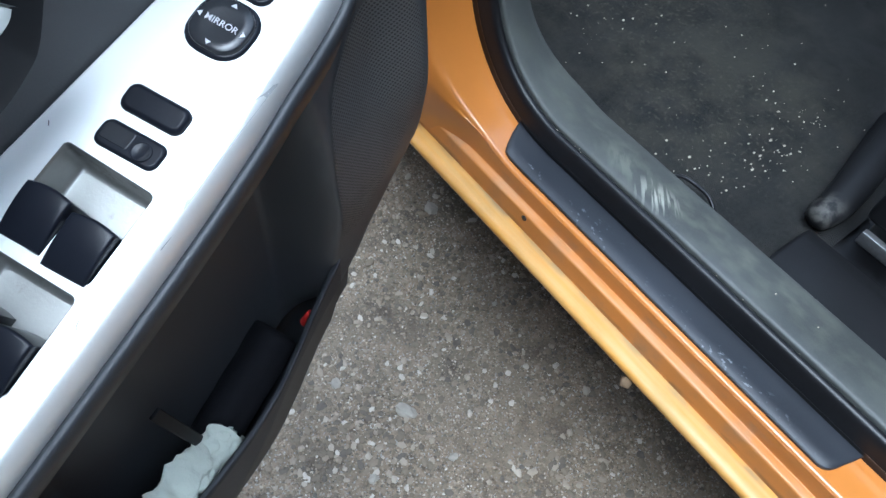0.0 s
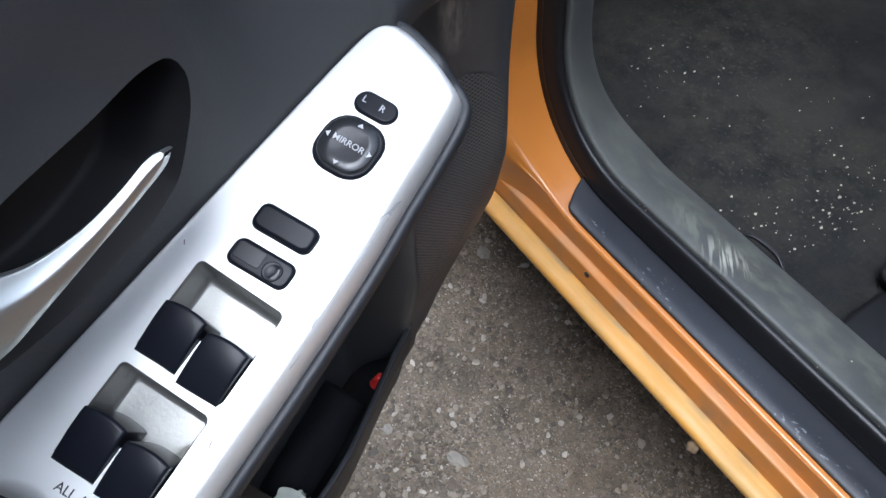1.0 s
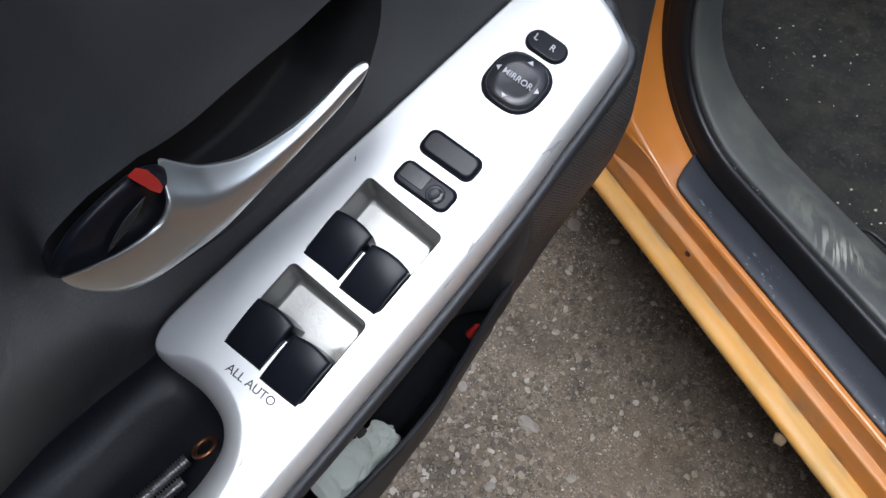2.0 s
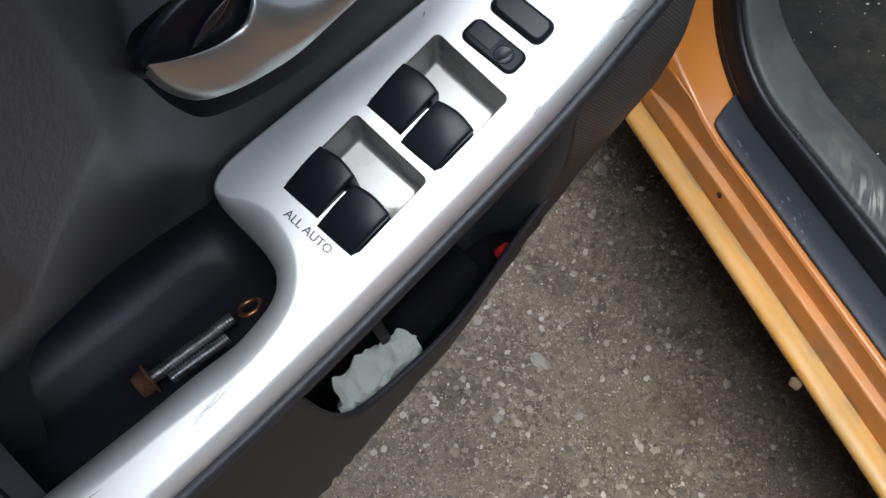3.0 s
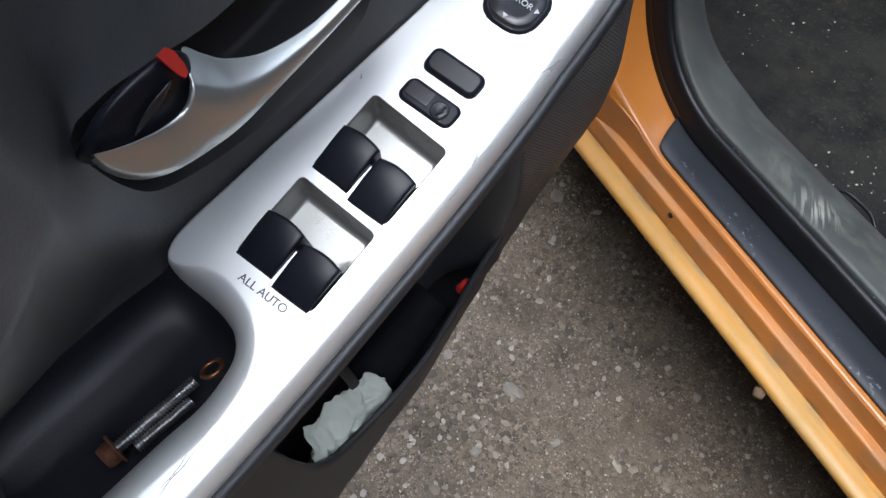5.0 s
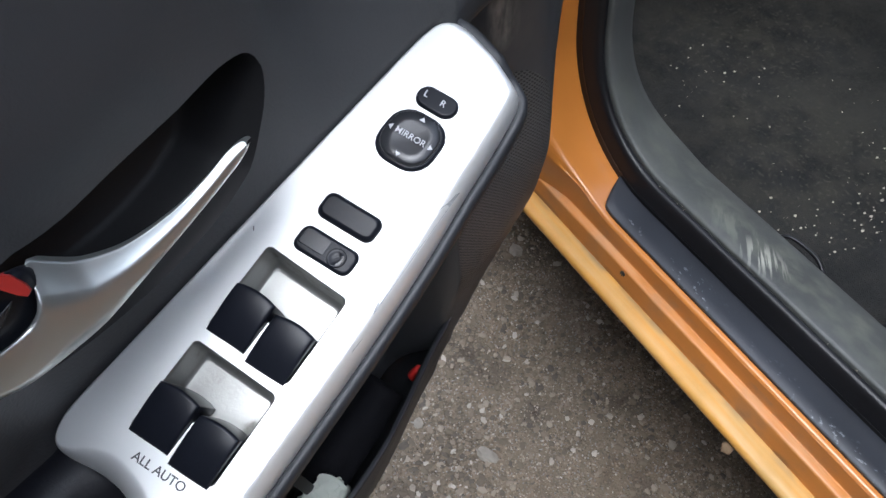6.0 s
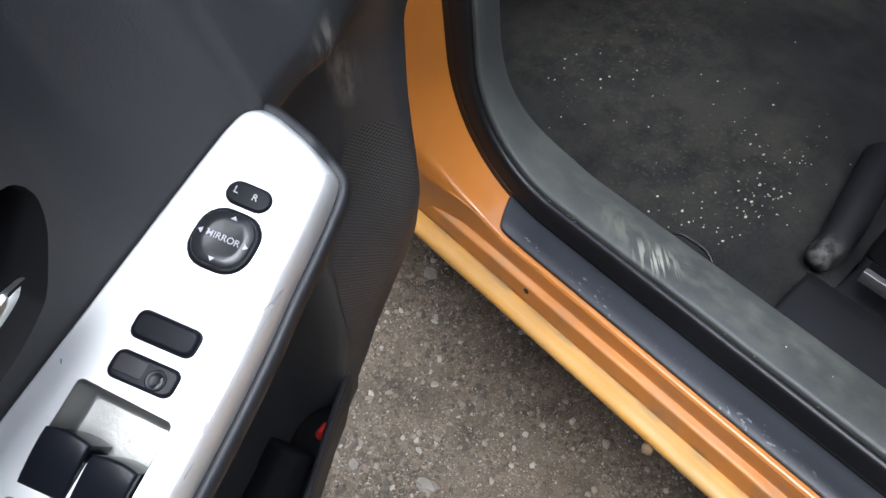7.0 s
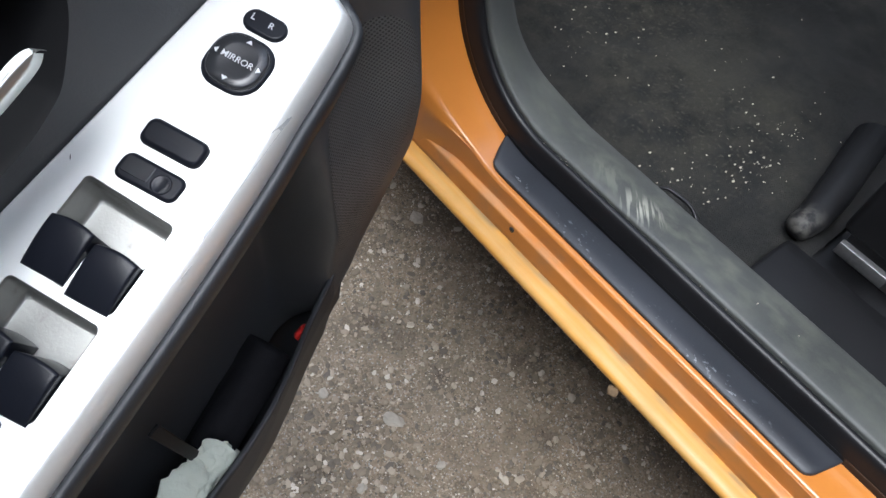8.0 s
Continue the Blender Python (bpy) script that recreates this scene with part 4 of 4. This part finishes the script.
for w in WELLS:
    c = np.mean(w, axis=0)
    rear = min(p[0] for p in w)
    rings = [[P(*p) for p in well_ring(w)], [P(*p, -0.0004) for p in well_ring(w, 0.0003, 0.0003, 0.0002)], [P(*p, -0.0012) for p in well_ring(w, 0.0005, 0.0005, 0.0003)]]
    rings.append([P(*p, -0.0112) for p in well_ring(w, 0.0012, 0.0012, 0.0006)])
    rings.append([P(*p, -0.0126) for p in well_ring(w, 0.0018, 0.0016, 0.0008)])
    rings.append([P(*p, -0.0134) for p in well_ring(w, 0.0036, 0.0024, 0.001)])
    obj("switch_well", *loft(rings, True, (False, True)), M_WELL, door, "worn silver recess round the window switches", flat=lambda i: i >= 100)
    bar = [(rear + 0.0005, c[1] - 0.0005), (rear + 0.0115, c[1] - 0.0005), (rear + 0.0115, c[1] + 0.0005), (rear + 0.0005, c[1] + 0.0005)]
    obj("switch_divider", *loft([[P(*p, -0.0134) for p in bar], [P(*p, 0.0002) for p in bar]], True, (False, True)), M_SILVER, door, smooth=False)
    for sd in (-0.0072, 0.0072):
        tagged(window_switch(rear + 0.0083, c[1] + sd), group="window switches")

# inside door handle: a silver lever that tapers forwards, with a black latch and a red tab
inner_edge = spline([(0.0399, 0.8867), (0.0437, 0.8850), (0.0480, 0.8836), (0.0535, 0.8826), (0.0583, 0.8830), (0.0618, 0.8848), (0.0637, 0.8885), (0.0648, 0.8935), (0.0655, 0.8990), (0.0690, 0.8947), (0.0737, 0.8896), (0.0830, 0.8848), (0.0957, 0.8838), (0.1060, 0.8858), (0.1130, 0.8882), (0.1165, 0.8886), (0.1185, 0.8880), (0.1196, 0.8868)], 6)
lower_edge = spline([(0.0398, 0.8860), (0.0408, 0.8820), (0.0430, 0.8775), (0.0460, 0.8735), (0.0495, 0.8708), (0.0530, 0.8694), (0.0565, 0.8687), (0.0600, 0.8683), (0.0645, 0.8681), (0.0690, 0.8682), (0.0740, 0.8690), (0.0820, 0.8715), (0.0950, 0.8755), (0.1050, 0.8787), (0.1120, 0.8812), (0.1160, 0.8828), (0.1182, 0.8842), (0.1196, 0.8860)], 6)


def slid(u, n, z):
    """Slides a point of the handle along the camera's sight line, about n = -0.178."""
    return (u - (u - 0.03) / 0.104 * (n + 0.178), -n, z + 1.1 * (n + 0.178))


rings = []
for q, (t_, l_) in enumerate(zip(inner_edge, lower_edge)):
    # steep front face over a curled lip, with a shoulder that opens into a sloping top towards the hinge
    ridge = float(np.interp(q, [0, 30, 48, 60, 102], [1.06, 0.95, 0.62, 0.55, 0.52]))
    knots = [0.0, 0.05, 0.11, ridge - 0.14, ridge - 0.04, ridge + 0.03, ridge + 0.10, ridge + 0.30, ridge + 0.6]
    hh = float(np.hypot(*(t_ - l_)))
    ss = np.linspace(0, 1, 33)
    slope = np.tan(np.radians(np.interp(ss, knots, [-30, -22, 0, 12, 35, 58, 54, 44, 38])))
    off = np.concatenate([[0.0], np.cumsum(-hh * slope / (1 + 1.1 * slope))[:-1] / 32])
    off -= off.max()
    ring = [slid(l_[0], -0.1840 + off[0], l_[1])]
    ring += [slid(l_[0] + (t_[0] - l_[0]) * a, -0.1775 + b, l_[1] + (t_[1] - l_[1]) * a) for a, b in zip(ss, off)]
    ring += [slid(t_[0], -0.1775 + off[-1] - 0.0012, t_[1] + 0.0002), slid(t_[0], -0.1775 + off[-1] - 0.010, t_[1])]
    rings.append(ring)
obj("door_handle", *loft(rings, False), M_CHROME, door, "satin silver inside door handle, tapering forwards")
lt = spline([(0.0385, 0.890), (0.044, 0.8955), (0.053, 0.899), (0.061, 0.900), (0.0655, 0.897), (0.066, 0.890), (0.062, 0.884), (0.055, 0.881), (0.047, 0.8815), (0.0405, 0.885)], 5, True)
lc = np.mean(lt, axis=0)
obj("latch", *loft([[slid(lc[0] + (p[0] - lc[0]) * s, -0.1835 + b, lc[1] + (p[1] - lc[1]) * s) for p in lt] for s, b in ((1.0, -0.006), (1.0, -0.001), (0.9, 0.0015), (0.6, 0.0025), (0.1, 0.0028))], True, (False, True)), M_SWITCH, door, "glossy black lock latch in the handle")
rt = [(0.0590, 0.8996), (0.0612, 0.9002), (0.0628, 0.8982), (0.0640, 0.8938), (0.0641, 0.8915), (0.0631, 0.8907), (0.0618, 0.8928)]
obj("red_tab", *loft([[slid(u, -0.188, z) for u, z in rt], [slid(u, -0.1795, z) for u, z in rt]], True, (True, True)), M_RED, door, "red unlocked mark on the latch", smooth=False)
# finger tab in greyer plastic, which puts the latch's oval highlight into colour
kn = spline([(0.0490, 0.8850), (0.0530, 0.8865), (0.0575, 0.8893), (0.0602, 0.8922), (0.0575, 0.8915), (0.0530, 0.8892)], 5, True)
kc = np.mean(kn, axis=0)
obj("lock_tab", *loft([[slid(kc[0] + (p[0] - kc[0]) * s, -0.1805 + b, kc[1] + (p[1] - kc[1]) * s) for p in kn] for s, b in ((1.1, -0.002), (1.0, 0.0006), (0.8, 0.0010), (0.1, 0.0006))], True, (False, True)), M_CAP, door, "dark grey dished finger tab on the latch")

# pale worn streak along the panel's edge
M_WEAR = mat("worn_white_paint", (0.42, 0.43, 0.43), 0.5, 0.2, spread=0.1, grain=600, bump=0.1)


def edge_drop(u, n):
    """How far the panel's rolled right edge has fallen at u, n."""
    rim = np.interp(u, [0.12, 0.15, 0.1703, 0.1889], [-0.1452, -0.1465, -0.1483, -0.1496])
    k = float(np.clip((n - rim + 0.0044) / 0.0044, 0, 0.98))
    return 0.0044 * 2.1 * (1 - (1 - k ** 1.9) ** (1 / 1.9))


def streak(u0, u1, n0, n1, wmax, seed):
    up, dn = [], []
    for k in np.linspace(0, 1, 24):
        u, n = u0 + (u1 - u0) * k, n0 + (n1 - n0) * k
        w = wmax * math.sin(math.pi * k) ** 0.5 * (0.75 + 0.5 * noise.noise((k * 6, seed, 0)))
        up.append(P(u, n - w, 0.00012 - edge_drop(u, n - w)))
        dn.append(P(u, n, 0.00012 - edge_drop(u, n)))
    obj("paint_wear", *loft([up, dn], False), M_WEAR, door, "pale scuffed paint", smooth=False)


streak(0.126, 0.170, -0.1487, -0.1496, 0.0028, 3.0)
streak(0.070, 0.120, -0.1478, -0.1474, 0.0006, 5.0)

# ---- things in the door ----
W = lambda u, n, z: tuple(DOOR @ Vector((u, -n, z)))


def bolt(u0, n0, u1, n1, z, r, label, head=True):
    t = thing("screw", label, "screw", Matrix.Identity(4), "old screws in the grip")
    a, b = Vector(W(u0, n0, z)), Vector(W(u1, n1, z + 0.001))
    path, rad = [], []
    turns = int((b - a).length / 0.0011)
    for k in range(turns * 4 + 1):
        path.append(a.lerp(b, k / (turns * 4)))
        rad.append(r * (1.0 if k % 4 in (0, 1) else 0.78))
    obj("shank", *tube(path, rad, 10), M_BOLT, t, "grey threaded shank")
    if head:
        d = (a - b).normalized()
        obj("head", *tube([a + d * 0.0055, a + d * 0.0045, a + d * 0.001, a + d * 0.0008, a], [0.0042, 0.0048, 0.0048, 0.0066, 0.0066], 6), M_RUST, t, "rusty hexagon head")
    return t


bolt(0.003, -0.1940, 0.0355, -0.1933, 0.7525, 0.0025, "long threaded screw with a rusty hexagon head in the grip pocket")
bolt(0.0075, -0.1892, 0.030, -0.1880, 0.7528, 0.0022, "thin grey threaded screw lying beside the rusty one", False)
ring = [W(0.0420 + 0.0040 * math.cos(a), -0.1908 + 0.0034 * math.sin(a), 0.7568 + 0.002 * math.sin(a)) for a in np.linspace(0, 6.28, 25)]
tagged(obj("ring", *tube(ring, 0.0009, 8, False), M_COPPER), "small copper ring lying in the grip pocket", "ring")

# black bottle-shaped case, tissue, red cap and grey clip in the door pocket
bt = [W(0.138 + 0.085 * k, -0.2350, 0.476 + 0.037 * k) for k in (0, 0.02, 0.06, 0.5, 0.93, 0.98, 1.0)]
case = thing("umbrella", "folded black umbrella in its case, lying in the door pocket", "umbrella")
M_CLOTH = mat("black_cloth", (0.007, 0.007, 0.009), 0.85, spread=0.3, grain=1200, bump=0.5, spec=0.25)
rings = []
axis = [Vector(p) for p in bt]
along_case = (axis[-1] - axis[0]).normalized()
across = along_case.cross(Vector((0, 0, 1))).normalized()
rise_ = across.cross(along_case)
for k, r in zip(np.concatenate([[0, 0.01], np.linspace(0.03, 0.97, 22), [0.99, 1.0]]), [0.009, 0.0150] + [0.0170] * 22 + [0.0160, 0.010]):
    c = axis[0].lerp(axis[-1], float(k))
    ring = []
    for a in np.linspace(0, 2 * math.pi, 36, endpoint=False):
        fold = 1 + 0.10 * math.cos(3 * a + 1.2 + 1.5 * k) + 0.05 * noise.noise((math.cos(a) * 2, math.sin(a) * 2, k * 5))
        ring.append(c + r * fold * (math.cos(a) * across * 1.05 + math.sin(a) * rise_ * 0.95))
    rings.append(ring)
obj("case", *loft(rings, True, (True, True)), M_CLOTH, case, "black folded cloth case")
obj("handle", *tube([W(0.137 - 0.012 * k, -0.2350, 0.4755 - 0.006 * k) for k in (0, 0.5, 0.9, 1.0)], [0.011, 0.011, 0.010, 0.007], 16), M_CABIN, case)
def folds(u, z):
    """A crumpled sheet: long creases that fan out from its lower end."""
    a, r = math.atan2(z - 0.500, u - 0.085), math.hypot(z - 0.500, u - 0.085)
    k = 0.0030 * abs(math.sin(a * 5.5 + 14 * r + 1.5 * noise.noise((u * 30, z * 30, 1.0)))) + 0.006 * abs(noise.noise((u * 26, z * 26, 3.0))) + 0.0035 * abs(noise.noise((u * 70, z * 70, 5.0)))
    for f, amp in ((45, 0.0075), (95, 0.0036)):
        near_, _ = noise.voronoi(Vector((u * f, z * f * 1.3, 0.7)))
        k += amp * min(0.5, near_[1] - near_[0])
    return min(-0.2125 - 1.2 * (z - 0.515), -0.2120) + 0.95 * k - 0.005


def settle(p):
    """Slides an outline point along the camera's sight line onto the bunched paper's leaning top."""
    z = (p[1] + 2.002) / 4.84 if p[1] > 0.4907 else p[1] + 0.0256
    n = min(-0.209 - 1.2 * (z - 0.515), -0.2085)
    return np.array((p[0] - (p[0] - 0.007) / 0.135 * (n + 0.2165), z))


SHEET = [settle(p) + 0.0008 * np.array((noise.noise((i * 0.7, 0.0, 0.0)), noise.noise((0.0, i * 0.7, 0.0)))) for i, p in enumerate(spline([(0.075, 0.556), (0.086, 0.56), (0.106, 0.561), (0.125, 0.557), (0.138, 0.545), (0.150, 0.510), (0.16, 0.47), (0.155, 0.457), (0.134, 0.441), (0.11, 0.439), (0.096, 0.449), (0.077, 0.477), (0.078, 0.52)], 5, True))]
su, sz = np.arange(0.04, 0.18, 0.0012), np.arange(0.44, 0.60, 0.0010)
tissue = obj("tissue", *cut_grid(su, sz, folds, [SHEET], True), M_PAPER)
tissue.matrix_world = DOOR @ pose(0.001, -0.001, -0.012)
tagged(tissue, "crumpled greenish-white paper tissue stuffed in the door pocket", "tissue")
back = [p + np.array((0.003, -0.005)) for p in SHEET]
obj("inner_layer", *cut_grid(su, sz, lambda u, z: folds(u + 0.02, z - 0.003) - 0.009, [back], True), M_PAPER, tissue)
ob = obj("bottle_cap", *tube([(0, 0, 0), (0, 0, 0.001), (0, 0, 0.011), (0, 0, 0.012)], [0.0036, 0.0044, 0.0044, 0.0036], 14), M_RED)
ob.matrix_world = DOOR @ pose(0.236, 0.2195, 0.521, 20, 30, 0)
tagged(ob, "small red plastic cap in the door pocket", "cap")
ob = obj("clip", *box(-0.004, 0.004, -0.0012, 0.0012, -0.042, 0.042, 0.0008), M_CABIN)
ob.matrix_world = DOOR @ pose(0.123, 0.226, 0.552, 0, -10, 0)
tagged(ob, "grey plastic clip standing in the door pocket", "clip")


# ---- cabin details ----
def pebble_specks(name, count, blobs, seed):
    r = random.Random(seed)
    V, F = [], []
    for _ in range(count):
        cx, cy, sx, sy = blobs[r.randrange(len(blobs))]
        x, y = r.gauss(cx, sx), r.gauss(cy, sy)
        if not (0.553 < x < 1.12 and 0.16 < y < 0.95):
            continue
        s = 0.00042 * (4.2 ** (r.random() ** 1.8))
        vs, fs = shapes[r.randrange(12)]
        k = len(V)
        z = mat_height(x, y) + s * 0.4
        V += [(x + s * p[0], y + s * p[1], z + s * p[2]) for p in vs]
        F += [tuple(i + k for i in f) for f in fs]
    return tagged(obj(name, V, F, M_CRUMB), "pale crumbs and grit strewn over the car mat", "crumbs", kind="stuff")


M_CRUMB = mat("pale_crumbs", (0.36, 0.33, 0.26), 0.85, spread=0.45)
pebble_specks("crumbs", 170, [(0.598, 0.262, 0.018, 0.018), (0.665, 0.232, 0.028, 0.020), (0.685, 0.222, 0.02, 0.02), (0.775, 0.240, 0.022, 0.028), (0.68, 0.47, 0.04, 0.05), (0.80, 0.36, 0.15, 0.13)], 5)
# sill cover behind the mat, seat bracket and rail
cover = [[(0.546, y, 0.4565), (0.56, y, 0.456), (0.60, y, 0.452), (0.625, y, 0.444), (0.635, y, 0.42)] for y in (0.138, 0.134)]
cover = [[(x, 0.139, z - 0.02) for x, y, z in cover[0]], [(x, 0.137, z - 0.002) for x, y, z in cover[0]]] + [[(x + k * 0.02, 0.132 - k, z) for x, y, z in cover[0]] for k in (0.0, 0.1, 0.3, 0.8)]
obj("sill_cover", *loft(cover, False), M_CABIN, car, "dark grey plastic cover beside the seat")
M_LEVER = mat("dusty_black_plastic", (0.009, 0.009, 0.010), 0.62, spread=0.25, grain=700, bump=0.2, spec=0.3)
add_dust(M_LEVER, [((0.636, 0.140, 0.462), (0.030, 0.030, 0.03))], (0.10, 0.095, 0.085), (110, 110, 110), (0.42, 0.62), 0.7)
seat = obj("seat", *box(0.66, 1.15, -0.55, 0.06, 0.56, 0.76, 0.05), M_SEAT, car, "dark fabric seat on a grey steel rail")
obj("backrest", *box(0.66, 1.15, -0.72, -0.52, 0.66, 1.35, 0.06), M_SEAT, seat)
obj("seat_rail", *box(0.672, 0.70, -0.6, 0.10, 0.425, 0.475, 0.003), M_STEEL, seat, "grey steel seat rail")
obj("seat_rail", *box(1.08, 1.11, -0.6, 0.10, 0.425, 0.475, 0.003), M_STEEL, seat, "grey steel seat rail")
obj("rail_cover", *tube([(0.629, 0.140, 0.450), (0.633, 0.139, 0.452), (0.645, 0.138, 0.453), (0.66, 0.137, 0.454), (0.70, 0.142, 0.456), (0.82, 0.165, 0.458)], [0.006, 0.013, 0.016, 0.017, 0.019, 0.021], 14), M_LEVER, seat, "rounded grey plastic rail cover")
obj("bracket", *box(0.640, 0.648, 0.045, 0.10, 0.455, 0.47, 0.001), M_STEEL, seat, "bare steel bracket")
obj("side_shield", *box(0.648, 0.67, -0.6, 0.11, 0.475, 0.60, 0.008), M_CABIN, seat)
# wheels that carry the car
for wy in (1.25, -1.35):
    prof = [(0.40, 0.19), (0.40, 0.29), (0.41, 0.315), (0.44, 0.325), (0.56, 0.325), (0.59, 0.315), (0.60, 0.29), (0.60, 0.19)]
    rg = [[(x, wy + r * math.cos(a), 0.325 + r * math.sin(a)) for a in np.linspace(0, 2 * math.pi, 40, endpoint=False)] for x, r in prof]
    obj("wheel", *loft(rg, True, (True, True)), M_RUBBER, car, "black tyre")
    obj("wheel", *loft([[(2.36 - x, y, z) for x, y, z in r_] for r_ in rg], True, (True, True)), M_RUBBER, car, "black tyre")

# ---- small marks ----
obj("edge_loop", *tube(spline([(0.5465, 0.258, 0.4555), (0.551, 0.250, 0.460), (0.5535, 0.235, 0.4605), (0.5525, 0.218, 0.4605), (0.5475, 0.205, 0.4565)], 6), 0.0022, 8), M_RUBBER, bpy.data.objects["floor_mat"], "black strap at the mat's edge")
M_SCRATCH = mat("dark_scratch", (0.16, 0.16, 0.16), 0.6, spread=0.3)


def scratch(points, w):
    path = spline(points, 5)
    up, dn = [], []
    for i, p in enumerate(path):
        d = path[min(i + 1, len(path) - 1)] - path[max(i - 1, 0)]
        o = np.array((-d[1], d[0])) / max(np.hypot(*d), 1e-9) * w * math.sin(math.pi * (i + 0.5) / (len(path)))
        up.append(P(*(p + o), 0.00015))
        dn.append(P(*(p - o), 0.00015))
    obj("scratch", *loft([up, dn], False), M_SCRATCH, door, smooth=False)


scratch([(0.020, -0.1560), (0.014, -0.1553), (0.009, -0.1556), (0.004, -0.1548)], 0.00012)
scratch([(0.017, -0.1568), (0.012, -0.1560), (0.006, -0.1562)], 0.00009)
scratch([(0.0455, -0.1590), (0.0445, -0.1582), (0.0435, -0.1584)], 0.00014)
scratch([(0.092, -0.1535), (0.088, -0.1528), (0.0875, -0.1518)], 0.00016)
scratch([(0.1245, -0.1925), (0.1232, -0.1915)], 0.00018)
V, F = [], []
rs = random.Random(8)
for x, y, hgt in ((0.4675, 0.357, 0.0300), (0.4670, 0.331, 0.0300), (0.4690, 0.326, 0.0300), (0.4668, 0.322, 0.0300), (0.4710, 0.208, 0.0295), (0.4690, 0.148, 0.0300), (0.4700, 0.118, 0.0300), (0.4660, 0.070, 0.0295), (0.4680, 0.056, 0.0300), (0.502, 0.105, 0.0270), (0.508, 0.062, 0.0250)):
    vs, fs = shapes[rs.randrange(12)]
    k, sz = len(V), rs.uniform(0.0005, 0.0011)
    V += [(x + sz * p[0], y + sz * p[1], SILL_Z + hgt + sz * p[2]) for p in vs]
    F += [tuple(i + k for i in f) for f in fs]
tagged(obj("grains", V, F, M_CRUMB), "pale sand grains caught on the door seal", "sand", kind="stuff")
